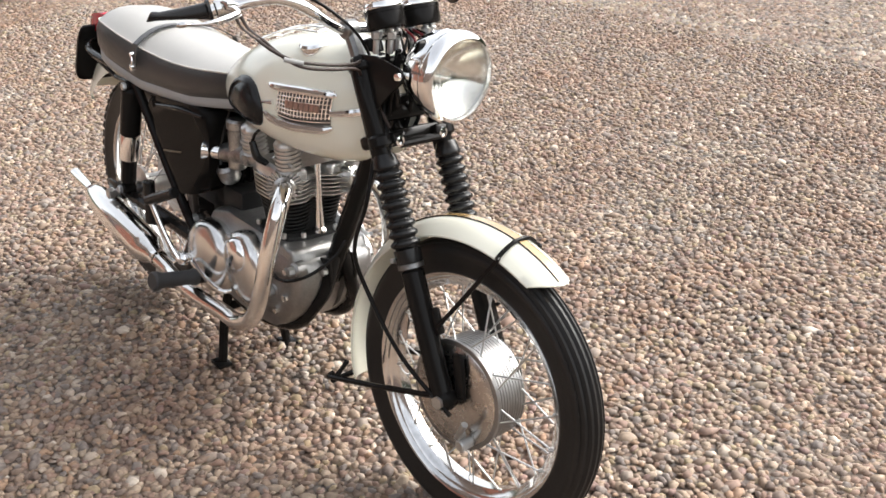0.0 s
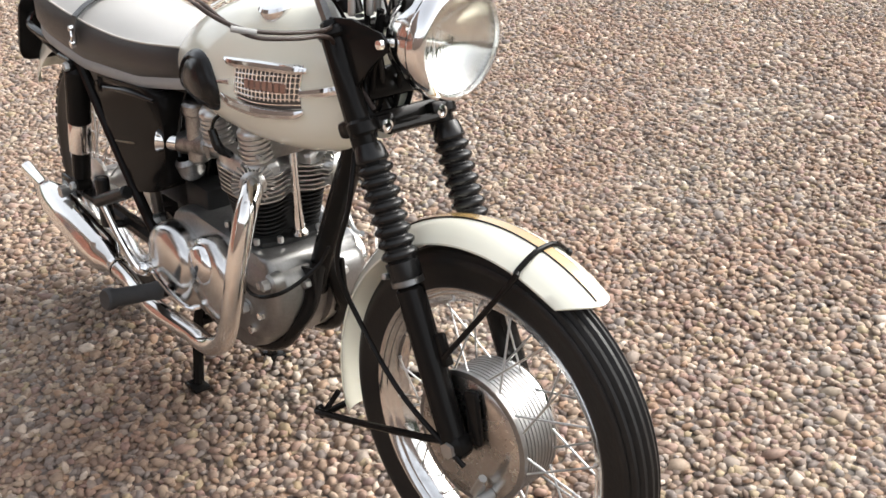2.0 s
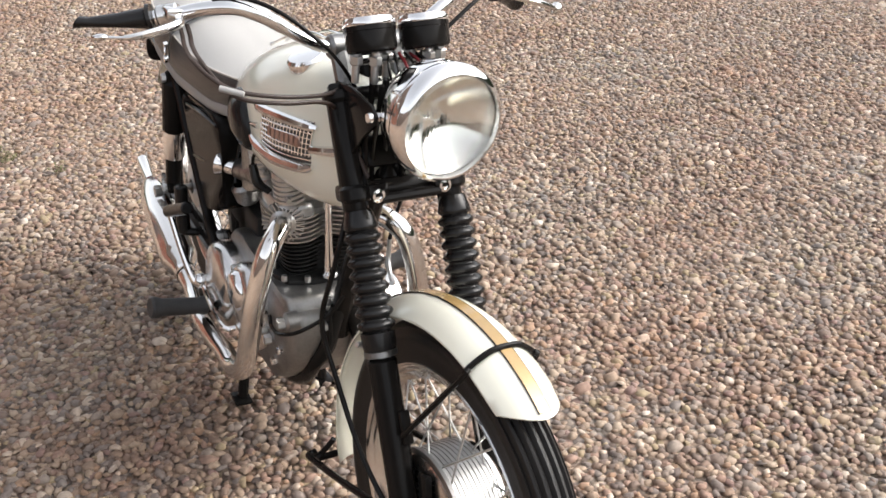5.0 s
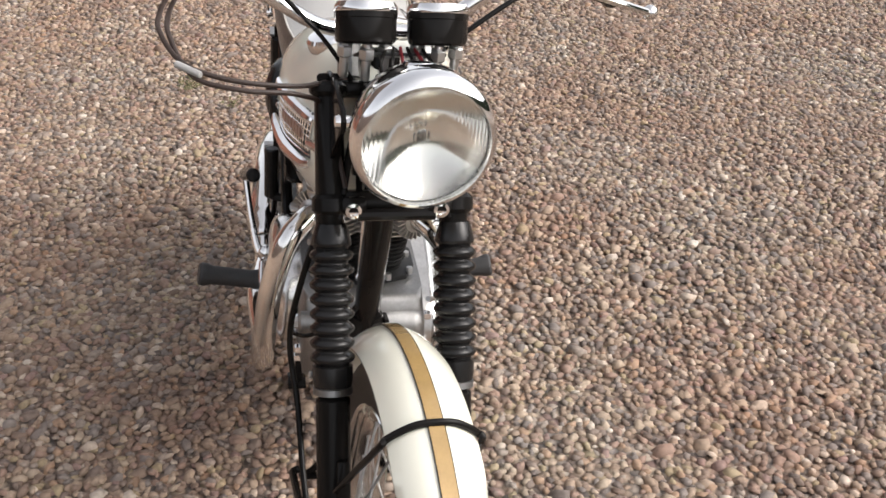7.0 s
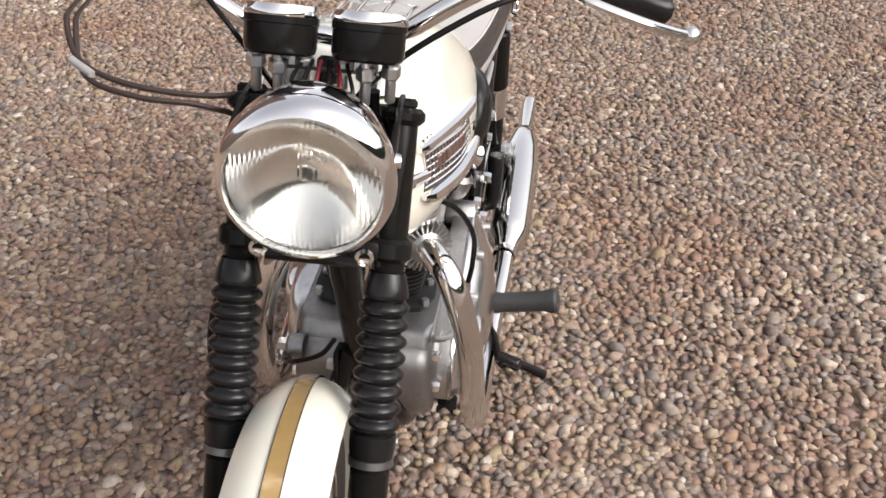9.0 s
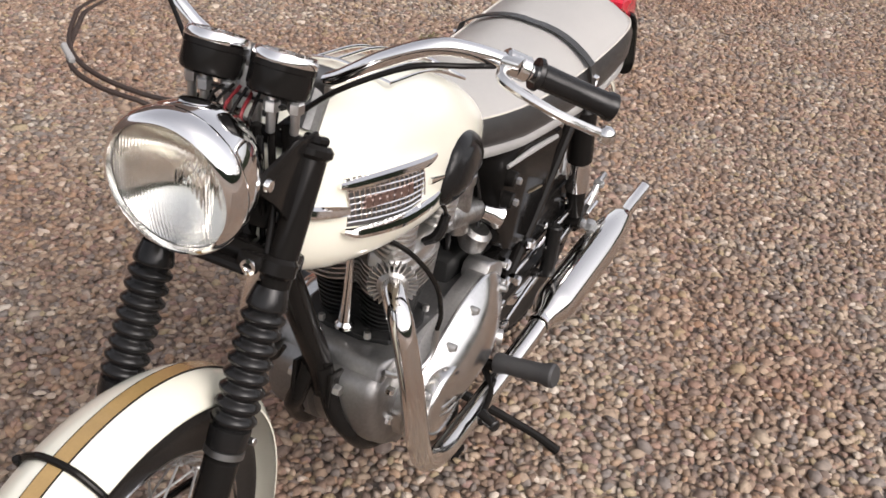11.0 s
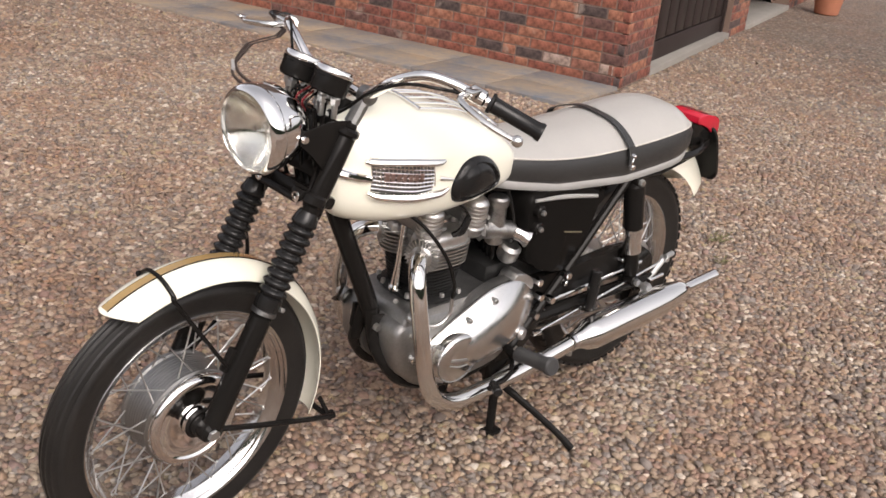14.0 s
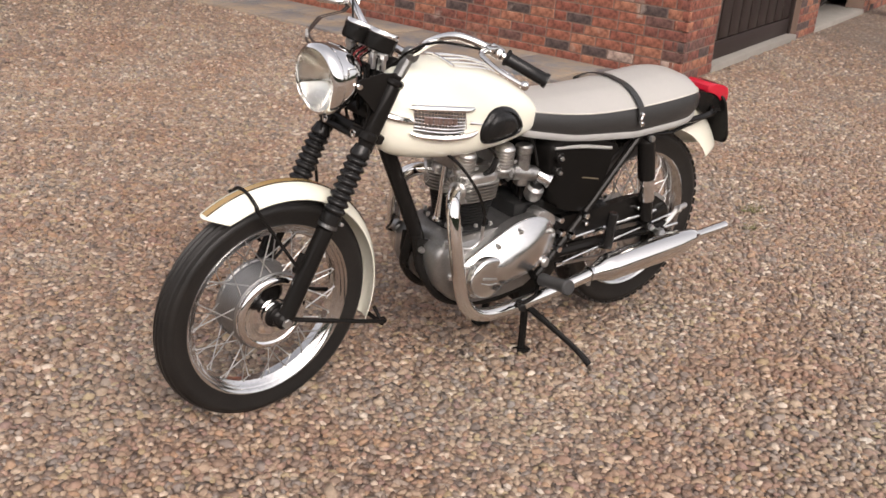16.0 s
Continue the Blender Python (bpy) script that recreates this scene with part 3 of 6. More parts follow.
def pebbles(name, x0, x1, y0, y1, step, keep, sides, seed, label, thin=lambda p: np.ones(len(p))):
    """Rounded stones strewn over a rectangle, as one mesh."""
    rng = np.random.default_rng(seed)
    nx, ny = int((x1 - x0) / step), int((y1 - y0) / step)
    gx, gy = np.meshgrid(np.arange(nx), np.arange(ny))
    p = np.stack([x0 + (gx + rng.random(gx.shape)) * step, y0 + (gy + rng.random(gx.shape)) * step], -1).reshape(-1, 2)
    p = p[keep(p) & (rng.random(len(p)) < thin(p))]
    n = len(p)
    if sides == 20:
        g = (1 + 5 ** 0.5) / 2
        base = np.array([(-1, g, 0), (1, g, 0), (-1, -g, 0), (1, -g, 0), (0, -1, g), (0, 1, g), (0, -1, -g), (0, 1, -g), (g, 0, -1), (g, 0, 1), (-g, 0, -1), (-g, 0, 1)], float)
        base /= np.linalg.norm(base[0])
        faces = np.array([(0, 11, 5), (0, 5, 1), (0, 1, 7), (0, 7, 10), (0, 10, 11), (1, 5, 9), (5, 11, 4), (11, 10, 2), (10, 7, 6), (7, 1, 8), (3, 9, 4), (3, 4, 2), (3, 2, 6), (3, 6, 8), (3, 8, 9), (4, 9, 5), (2, 4, 11), (6, 2, 10), (8, 6, 7), (9, 8, 1)])
    elif sides == 15:
        ring = [(math.cos(2 * math.pi * (i + o) / 5) * 0.9, math.sin(2 * math.pi * (i + o) / 5) * 0.9, h) for h, o in ((0.45, 0), (-0.45, 0.5)) for i in range(5)]
        base = np.array([(0, 0, 1.0), *ring])
        faces = np.array([(0, 1 + i, 1 + (i + 1) % 5) for i in range(5)] + [(1 + i, 6 + i, 1 + (i + 1) % 5) for i in range(5)] + [(6 + i, 6 + (i + 1) % 5, 1 + (i + 1) % 5) for i in range(5)])
    else:
        base = np.array([(0, 0, 0.95), *[(math.cos(1.2566 * i), math.sin(1.2566 * i), -0.45) for i in range(5)]])
        faces = np.array([(0, 1 + i, 1 + (i + 1) % 5) for i in range(5)])
    k = len(base)
    size = step * (0.50 + 0.34 * rng.random(n) ** 1.6) * (1 + 0.55 * (rng.random(n) > 0.93))
    dims = np.stack([size * (1.0 + 0.35 * rng.random(n)), size * (0.72 + 0.28 * rng.random(n)), size * (0.44 + 0.22 * rng.random(n))], -1)
    v = base[None] * dims[:, None] * (1 + 0.18 * rng.standard_normal((n, k, 1)))
    a, t, r = rng.random(n) * 6.283, rng.standard_normal(n) * 0.22, rng.standard_normal(n) * 0.22
    y_, z_ = v[..., 1] * np.cos(t)[:, None] - v[..., 2] * np.sin(t)[:, None], v[..., 1] * np.sin(t)[:, None] + v[..., 2] * np.cos(t)[:, None]
    x_, z2 = v[..., 0] * np.cos(r)[:, None] + z_ * np.sin(r)[:, None], -v[..., 0] * np.sin(r)[:, None] + z_ * np.cos(r)[:, None]
    out = np.empty_like(v)
    out[..., 0] = x_ * np.cos(a)[:, None] - y_ * np.sin(a)[:, None] + p[:, None, 0]
    out[..., 1] = x_ * np.sin(a)[:, None] + y_ * np.cos(a)[:, None] + p[:, None, 1]
    swell = 0.0014 * np.sin(p[:, 0] * 5.1 + p[:, 1] * 2.3) + 0.0014 * np.sin(p[:, 1] * 6.7 - p[:, 0] * 1.9)
    out[..., 2] = z2 + (GZ + 0.002 + 0.006 * rng.random(n) + swell)[:, None]
    me = bpy.data.meshes.new(name)
    nf = len(faces)
    me.vertices.add(n * k)
    me.vertices.foreach_set("co", out.reshape(-1).astype(np.float32))
    idx = (faces[None] + (np.arange(n) * k)[:, None, None]).reshape(-1).astype(np.int32)
    me.loops.add(len(idx))
    me.loops.foreach_set("vertex_index", idx)
    me.polygons.add(n * nf)
    me.polygons.foreach_set("loop_start", np.arange(0, len(idx), 3, dtype=np.int32))
    me.polygons.foreach_set("use_smooth", np.ones(n * nf, dtype=bool))
    me.update(calc_edges=True)
    me.materials.append(PEB)
    return tagged(new(name, me), label, "gravel", kind="stuff")


IN = (-3.0, 0.75, -1.6, 2.2)
MID = (-5.5, 0.8, -4.3, 3.9)


def inside(p, r):
    return (p[:, 0] > r[0]) & (p[:, 0] < r[1]) & (p[:, 1] > r[2]) & (p[:, 1] < r[3])


def outdoors(p):
    """Clear of the garage and its paving."""
    return ((p - CORNER[None]) @ NB > 0.02) | ((p - CORNER[None]) @ NA > 0.83)


def fade(p):
    return np.clip(np.minimum(np.minimum(np.minimum(p[:, 0] + 8.4, 3.6 - p[:, 0]), p[:, 1] + 7.4), 5.6 - p[:, 1]) / 1.6, 0, 1)


pebbles("gravel", *IN, 0.0176, outdoors, 15, 3, "loose rounded gravel stones in tan, pink and grey")
pebbles("gravel", *MID, 0.0195, lambda p: outdoors(p) & ~inside(p, IN), 15, 5, "gravel stones further out on the drive")
pebbles("gravel", -8.4, 3.6, -7.4, 5.6, 0.0275, lambda p: outdoors(p) & ~inside(p, MID), 5, 4, "gravel stones spread over the rest of the drive", fade)

WEEDLEAF = mat("weed_leaf", (0.110, 0.112, 0.042), 0.6, var=0.8, scale=60, color2=(0.15, 0.115, 0.06))


def weed(x, y, spread, count, seed):
    """A low sprawl of small leaves among the stones."""
    rng = random.Random(seed)
    b = bmesh.new()
    for k in range(count):
        a, d = rng.uniform(0, 6.283), spread * rng.random() ** 0.7
        px, py, pz = x + d * math.cos(a), y + d * math.sin(a) * 0.7, rng.uniform(0.006, 0.016)
        t, ln, w, up = rng.uniform(0, 6.283), rng.uniform(0.008, 0.020), rng.uniform(0.003, 0.006), rng.uniform(0.0, 0.012)
        u, v = Vector((math.cos(t), math.sin(t), 0)), Vector((-math.sin(t), math.cos(t), 0))
        o = Vector((px, py, pz))
        pts = [o, o + u * ln * 0.5 + v * w + Vector((0, 0, up * 0.7)), o + u * ln + Vector((0, 0, up)), o + u * ln * 0.5 - v * w + Vector((0, 0, up * 0.7))]
        low = [b.verts.new(p - Vector((0, 0, 0.0012))) for p in pts]
        top = [b.verts.new(p) for p in pts]
        b.faces.new(top)
        b.faces.new(low[::-1])
        for i in range(4):
            b.faces.new((low[i], low[(i + 1) % 4], top[(i + 1) % 4], top[i]))
    tagged(new("weed", link_mesh("weed", b, WEEDLEAF)), "small green weed sprawling low among the gravel stones", "weed", "weeds in the gravel")


weed(-2.83, -0.46, 0.085, 70, 1)
weed(-2.60, -0.30, 0.040, 30, 2)
weed(-3.35, -1.30, 0.050, 40, 3)

# ---- the motorcycle ----
# Its own space: x ahead, y to its left, z up, front axle over the origin. It leans a little to its left on its stand.
bike = tagged(new("motorcycle"), "ivory and black vintage twin-cylinder motorcycle on its centre stand on gravel", "motorcycle")
bike.matrix_basis = pose(-0.006, 0, -0.006, -3.5) @ pose(0, 0, 0, 0, 1.1, 0.5)
RAKE = 0.466
FA = Vector((0, 0, 0.319))
RA = Vector((-1.39, 0, 0.335))
AXIS = Vector((-RAKE, 0, 1)).normalized()
STEER = Matrix.Translation((-0.38, 0, 0.93)) @ Matrix.Rotation(radians(4.9), 4, AXIS) @ Matrix.Translation((0.38, -0.007, -0.93))


def front(name, bm, material, parent, label="", smooth=35):
    """A part that turns with the handlebar."""
    bm.transform(STEER)
    return part(name, bm, material, parent, label, smooth)


def group(name, label=""):
    ob = new(name)
    ob.parent = bike
    return tagged(ob, label) if label else ob


def fork(z, y=0.0, off=0.0):
    """A point on the fork's line at height z, off metres ahead of it."""
    return Vector((-RAKE * (z - 0.33) - 0.0106 + off, y, z))


# -- wheels --
def wheel(name, centre, r_out, width, rim_r, ribs, m, label):
    w = group(name, label)
    prof = []
    depth = r_out - rim_r
    k = 28
    for i in range(k + 1):
        a = -math.pi * 0.5 + math.pi * i / k
        r = rim_r + depth * (0.34 + 0.66 * max(0.0, math.cos(a)) ** 0.75)
        h = width / 2 * math.sin(a) * (1.0 if abs(a) < 1.2 else 1.0 - (abs(a) - 1.2) * 0.5)
        if ribs and abs(a) < 1.0 and i % 3 == 0:
            r -= 0.006
        prof.append((r, h))
    prof = [(rim_r - 0.004, -width * 0.36), *prof, (rim_r - 0.004, width * 0.36)]
    t = lathe(prof, centre, (0, 1, 0), 96)
    t.transform(m)
    part("tyre", t, TYRE, w, "black rubber tyre with ribbed tread" if ribs else "black rubber tyre with block tread", 30)
    rw = width * 0.40
    rim = [(rim_r + 0.004, -rw), (rim_r + 0.006, -rw + 0.004), (rim_r - 0.002, -rw + 0.008), (rim_r - 0.010, -rw * 0.72), (rim_r - 0.016, -rw * 0.45),
           (rim_r - 0.020, -rw * 0.2), (rim_r - 0.021, 0), (rim_r - 0.020, rw * 0.2), (rim_r - 0.016, rw * 0.45), (rim_r - 0.010, rw * 0.72),
           (rim_r - 0.002, rw - 0.008), (rim_r + 0.006, rw - 0.004), (rim_r + 0.004, rw), (rim_r - 0.006, rw - 0.004), (rim_r - 0.008, rw - 0.010),
           (rim_r - 0.026, rw * 0.35), (rim_r - 0.027, 0), (rim_r - 0.026, -rw * 0.35), (rim_r - 0.008, -rw + 0.010), (rim_r - 0.006, -rw + 0.004)]
    t = lathe(rim, centre, (0, 1, 0), 96, closed=True)
    t.transform(m)
    part("rim", t, RIMCHROME, w, "chromed steel rim", 50)
    return w


def spokes(w, centre, r_in, y_l, y_r, r_out, m, lean=0.32, count=40):
    me = {}
    for side, y, s in (("l", y_l, 1), ("l", y_l, -1), ("r", y_r, 1), ("r", y_r, -1)):
        b = bmesh.new()
        rod((r_in, y, 0), (r_out * math.cos(lean * s), (0.008 if y > 0 else -0.008), r_out * math.sin(lean * s)), 0.0019, segs=6, bm=b)
        rod((r_out * 0.94 * math.cos(lean * s), (0.012 if y > 0 else -0.012), r_out * 0.94 * math.sin(lean * s)),
            (r_out * math.cos(lean * s), (0.008 if y > 0 else -0.008), r_out * math.sin(lean * s)), 0.0034, segs=6, bm=b)
        me[side, s] = link_mesh("spoke", b, ZINC)
    for i in range(count):
        side, s = ("l", "r")[i % 2], (1, -1)[(i // 2) % 2]
        ob = new("spoke", me[side, s])
        ob.parent = w
        ob.matrix_basis = m @ Matrix.Translation(centre) @ Matrix.Rotation(2 * math.pi * i / count, 4, "Y")


fw = wheel("front_wheel", FA, 0.317, 0.084, 0.244, True, STEER, "front wheel with chrome rim and wire spokes")
hub = lathe([(0.022, 0.034), (0.098, 0.034), (0.107, 0.030)]
            + [(0.112 if k in (0, 1) else 0.1108, 0.027 - 0.0078 * i - (0, 0.0040, 0.0046, 0.0072)[k]) for i in range(9) for k in range(4)]
            + [(0.112, -0.046), (0.1165, -0.049), (0.1165, -0.056), (0.110, -0.058), (0.090, -0.054)], FA, (0, 1, 0), 72)
front("hub", hub, HUBALLOY, fw, "finned cast alloy brake hub", 30)
front("hub_cover", lathe([(0.020, 0.043), (0.036, 0.0425), (0.060, 0.0430), (0.083, 0.0425), (0.086, 0.0440), (0.090, 0.0475), (0.096, 0.0480), (0.102, 0.0455), (0.1065, 0.040), (0.1075, 0.032)], FA, (0, 1, 0), 72), CHROME, fw, "chromed hub cover")
front("brake_plate", lathe([(0, -0.060), (0.02, -0.064), (0.050, -0.063), (0.085, -0.062), (0.104, -0.060), (0.1105, -0.055)], FA, (0, 1, 0), 72), PLATEALLOY, fw, "polished alloy brake plate")
b = tube([(0.045, -0.072, 0.255), (0.05, -0.095, 0.26), (0.07, -0.10, 0.30)], 0.007)
rod((0.055, -0.06, 0.24), (0.055, -0.095, 0.24), 0.012, bm=b)
front("brake_cam", b, ZINC, fw)
b = box((0.026, 0.014, 0.095), Matrix.Translation((0.020, -0.071, 0.374)) @ Matrix.Rotation(radians(-12), 4, "Y"), 0.005)
front("brake_anchor", b, BLACK, fw)
b = rod((0, -0.098, 0.319), (0, 0.098, 0.319), 0.009)
bolt((0, 0.104, 0.319), (0, 1, 0), 0.014, 0.007, b)
bolt((0, -0.104, 0.319), (0, 1, 0), 0.014, 0.007, b)
front("axle", b, ZINC, fw)
front("axle_boss", lathe([(0.034, 0.044), (0.034, 0.056), (0.030, 0.060), (0.026, 0.060), (0.026, 0.068), (0.022, 0.074), (0.010, 0.076)], FA, (0, 1, 0), 32), BLACK, fw, "black axle boss")
front("axle_ring", lathe([(0.0335, 0.046), (0.0365, 0.047), (0.0365, 0.053), (0.0335, 0.054)], FA, (0, 1, 0), 32, closed=True), CHROME, fw, "bright axle ring")
spokes(fw, FA, 0.110, 0.022, -0.048, 0.230, STEER, 0.34)

rw = wheel("rear_wheel", RA, 0.322, 0.100, 0.237, False, Matrix(), "rear wheel with chrome rim and wire spokes")
hub = lathe([(0.02, 0.070), (0.085, 0.068), (0.095, 0.060), (0.095, 0.035), (0.05, 0.03), (0.035, 0.0), (0.035, -0.05), (0.06, -0.055), (0.06, -0.065), (0.02, -0.07)], RA, (0, 1, 0), 48)
part("hub", hub, ALLOY, rw, "cast alloy rear hub")
b = lathe([(0.10, 0.072), (0.115, 0.072), (0.115, 0.080), (0.10, 0.080)], RA, (0, 1, 0), 60, closed=True)
part("sprocket", b, ZINC, rw)
b = rod(RA + Vector((0, -0.16, 0)), RA + Vector((0, 0.165, 0)), 0.009)
bolt(RA + Vector((0, 0.160, 0)), (0, 1, 0), 0.016, 0.010, b)
bolt(RA + Vector((0, -0.157, 0)), (0, 1, 0), 0.016, 0.010, b)
part("axle", b, ZINC, rw)
spokes(rw, RA, 0.06, 0.055, -0.055, 0.224, Matrix())
blk = bmesh.new()
for i in range(60):
    for y in (-0.030, 0.0, 0.030):
        a = 2 * math.pi * (i + (0.5 if y else 0)) / 60
        rr = 0.3175 - abs(y) * 0.20
        own_m = Matrix.Translation(RA) @ Matrix.Rotation(a, 4, "Y") @ Matrix.Translation((rr, y, 0)) @ Matrix.Rotation(radians(12 if y > 0 else -12 if y < 0 else 0), 4, "Z")
        box((0.008, 0.022, 0.022), own_m, 0, blk)
part("tread", blk, TYRE, rw)


# -- mudguards --
def guard(centre, r, half, a0, a1, name, label, m, lip=0.030, steps=44, swept=0.0, narrow=0.16):
    """A curved blade with a domed section and rolled rims; angles from ahead, upwards."""
    b = bmesh.new()
    rings = []
    for i in range(steps + 1):
        sec, inner = [], []
        end = min(i, steps - i)
        hw = half * (1 - narrow * max(0, 1 - end / 3) ** 2)
        for k in range(13):
            f = k / 12 * 2 - 1
            a = radians(a0 + (a1 - a0) * i / steps + swept * f * f * (1 - i / steps) ** 6)
            d = Vector((math.cos(a), 0, math.sin(a)))
            drop = lip * abs(f) ** 2.1
            sec.append(Vector(centre) + d * (r - drop) + Vector((0, hw * f, 0)))
            inner.append(sec[-1] - d * 0.003)
        rings.append(sec + inner[::-1])
    ring_skin(b, rings)
    b.transform(m)
    return part(name, b, IVORY, bike, label, 40)


def stripe(parent, centre, r, a0, a1, w0, w1, material, name, m, lift=0.0015):
    b = bmesh.new()
    rings = []
    for i in range(41):
        a = radians(a0 + (a1 - a0) * i / 40)
        d = Vector((math.cos(a), 0, math.sin(a)))
        rings.append([Vector(centre) + d * (r + h) + Vector((0, y, 0)) for y, h in ((w0, -0.001), (w0, lift), (w1, lift), (w1, -0.001))])
    ring_skin(b, rings)
    b.transform(m)
    return part(name, b, material, parent)


fg = guard(FA, 0.358, 0.055, 57, 199, "front_mudguard", "ivory painted steel mudguard with gold centre stripe", STEER, swept=6.0, narrow=0.05)
stripe(fg, FA, 0.358, 58.5, 150, -0.0095, 0.0095, GOLD, "gold_stripe", STEER)
stripe(fg, FA, 0.358, 58.5, 150, -0.0106, -0.0095, BLACK, "lining", STEER)
stripe(fg, FA, 0.358, 58.5, 150, 0.0095, 0.0106, BLACK, "lining", STEER)
ga = radians(77)
gd = Vector((math.cos(ga), 0, math.sin(ga)))
b = tube([(-0.035, 0.088, 0.465), FA + gd * 0.316 + Vector((0, 0.0640, 0)), FA + gd * 0.333 + Vector((0, 0.0560, 0)), FA + gd * 0.3475 + Vector((0, 0.040, 0)),
          FA + gd * 0.359 + Vector((0, 0.018, 0)), FA + gd * 0.359 + Vector((0, -0.018, 0)), FA + gd * 0.3475 + Vector((0, -0.040, 0)), FA + gd * 0.333 + Vector((0, -0.0560, 0)), FA + gd * 0.316 + Vector((0, -0.0640, 0)), (-0.035, -0.088, 0.465)], 0.0047)
front("front_stay", b, BLACK, fg, "black rod stay")
b = bmesh.new()
for s in (1, -1):
    tube([(-0.02, 0.095 * s, 0.322), (-0.06, 0.10 * s, 0.310), (-0.20, 0.104 * s, 0.267), (-0.325, 0.103 * s, 0.229), (-0.343, 0.098 * s, 0.224), (-0.348, 0.085 * s, 0.223)], 0.0065, bm=b)
    tube([(-0.348, 0.088 * s, 0.205), (-0.347, 0.070 * s, 0.218), (-0.338, 0.052 * s, 0.248)], 0.0055, bm=b)
rod((-0.348, -0.088, 0.205), (-0.348, 0.088, 0.205), 0.0065, bm=b)
front("rear_stay", b, BLACK, fg, "black tubular lower stay")

# -- fork --
for s, side in ((1, "left"), (-1, "right")):
    leg = group("fork_leg", "black telescopic fork leg with ribbed rubber gaiter")
    y = 0.085 * s
    b = rod(fork(0.31, y), fork(0.56, y), 0.0235, segs=24)
    lathe([(0.0, -0.024), (0.014, -0.019), (0.022, -0.012), (0.024, 0.0), (0.022, 0.012), (0.014, 0.019), (0, 0.019)], fork(0.320, y, 0.007), (0, 1, 0), 20, b)
    box((0.022, 0.018, 0.055), Matrix.Translation(fork(0.47, y * 0.9, 0.026)) @ Matrix.Rotation(-math.atan(RAKE), 4, "Y"), 0.004, b)
    front("slider", b, BLACK, leg, "gloss black fork slider")
    front("clamp_band", lathe([(0.024, -0.005), (0.0268, -0.0045), (0.0268, 0.0045), (0.024, 0.005)], fork(0.567, y), AXIS, 24), DULLSTEEL, leg, "zinc clamp band")
    b = rod(fork(0.567, y * 1.0, -0.028), fork(0.575, y * 1.35, -0.022), 0.005)
    front("clamp_screw", b, ZINC, leg)
    prof = [(0.0255, 0.0), (0.0272, 0.010), (0.0272, 0.028)]
    for i in range(8):
        h = 0.030 + i * 0.0197
        rr = 0.0300 - 0.0001 * i
        prof += [(rr - 0.0075, h), (rr - 0.0062, h + 0.0019), (rr - 0.0015, h + 0.0052), (rr + 0.0005, h + 0.0091), (rr, h + 0.0119), (rr - 0.0045, h + 0.0163), (rr - 0.0075, h + 0.0183)]
    prof += [(0.0235, 0.1885), (0.0268, 0.191), (0.0272, 0.195), (0.0248, 0.205), (0.0225, 0.214), (0.0205, 0.219)]
    front("gaiter", lathe(prof, fork(0.572, y), AXIS, 32), RUBBER, leg, "black ribbed rubber gaiter", 60)
    b = bmesh.new()
    lean = Vector((1, 0, RAKE)).normalized()
    ring_skin(b, [[fork(z, y, -0.008) + lean * (0.0228 * k * math.cos(a)) + Vector((0, 0.0195 * k * math.sin(a), 0)) for a in np.linspace(0, 2 * math.pi, 29)[:-1]]
                  for z, k in ((0.757, 0.95), (0.760, 1.0), (0.85, 1.0), (0.925, 1.0), (0.930, 0.9))])
    front("shroud", b, BLACK, leg, "gloss black upper shroud")
    b = rod(fork(0.921, y, -0.004), fork(0.938, y, -0.004), 0.027, segs=20)
    rod(fork(0.936, y, -0.006), fork(0.947, y, -0.006), 0.017, segs=6, bm=b)
    front("cap_nut", b, BLACK, leg)
    # headlamp ear
    b = slab([(0.045, -0.075), (0.085, -0.028), (0.118, 0.000), (0.120, 0.014), (0.106, 0.026), (0.04, 0.036), (-0.012, 0.030), (-0.018, 0.0), (0.015, -0.075)], y - 0.004 * s, y + 0.003 * s, 0.002)
    b.transform(Matrix.Translation(fork(0.922, 0, -0.004)))
    front("headlamp_ear", b, BLACK, leg, "black pressed headlamp bracket")
yoke = group("yokes", "black fork yokes and steering head")
b = box((0.06, 0.20, 0.028), Matrix.Translation(fork(0.79, 0, -0.02)) @ Matrix.Rotation(-math.atan(RAKE), 4, "Y"), 0.008)
for s in (1, -1):
    rod(fork(0.782, 0.085 * s), fork(0.806, 0.085 * s), 0.0255, segs=24, bm=b)
    box((0.045, 0.035, 0.022), Matrix.Translation(fork(0.797, 0.058 * s, 0.008)) @ Matrix.Rotation(-math.atan(RAKE), 4, "Y"), 0.006, b)
front("lower_yoke", b, BLACK, yoke)
b = tube([fork(0.790, 0.052, 0.021), fork(0.790, -0.052, 0.021)], 0.009, smooth_path=False)
front("pinch_bar", b, BLACK, yoke)
for s in (1, -1):
    front("pinch_bolt", lathe([(0, 0), (0.0115, 0.0), (0.0125, 0.005), (0.0108, 0.010), (0.0065, 0.011), (0.006, 0.008), (0, 0.008)][::-1], fork(0.797, 0.0595 * s, 0.021), (1, 0, 0.1), 14), CHROME, yoke, "domed chrome pinch bolt")
b = box((0.05, 0.19, 0.022), Matrix.Translation(fork(0.926, 0, -0.014)) @ Matrix.Rotation(-math.atan(RAKE), 4, "Y"), 0.008)
rod(fork(0.930, 0, -0.060), fork(0.962, 0, -0.060), 0.022, segs=16, bm=b)
front("top_yoke", b, BLACK, yoke)
front("steering_stem", rod(fork(0.78, 0, -0.064), fork(0.93, 0, -0.064), 0.034, segs=20), BLACK, yoke)
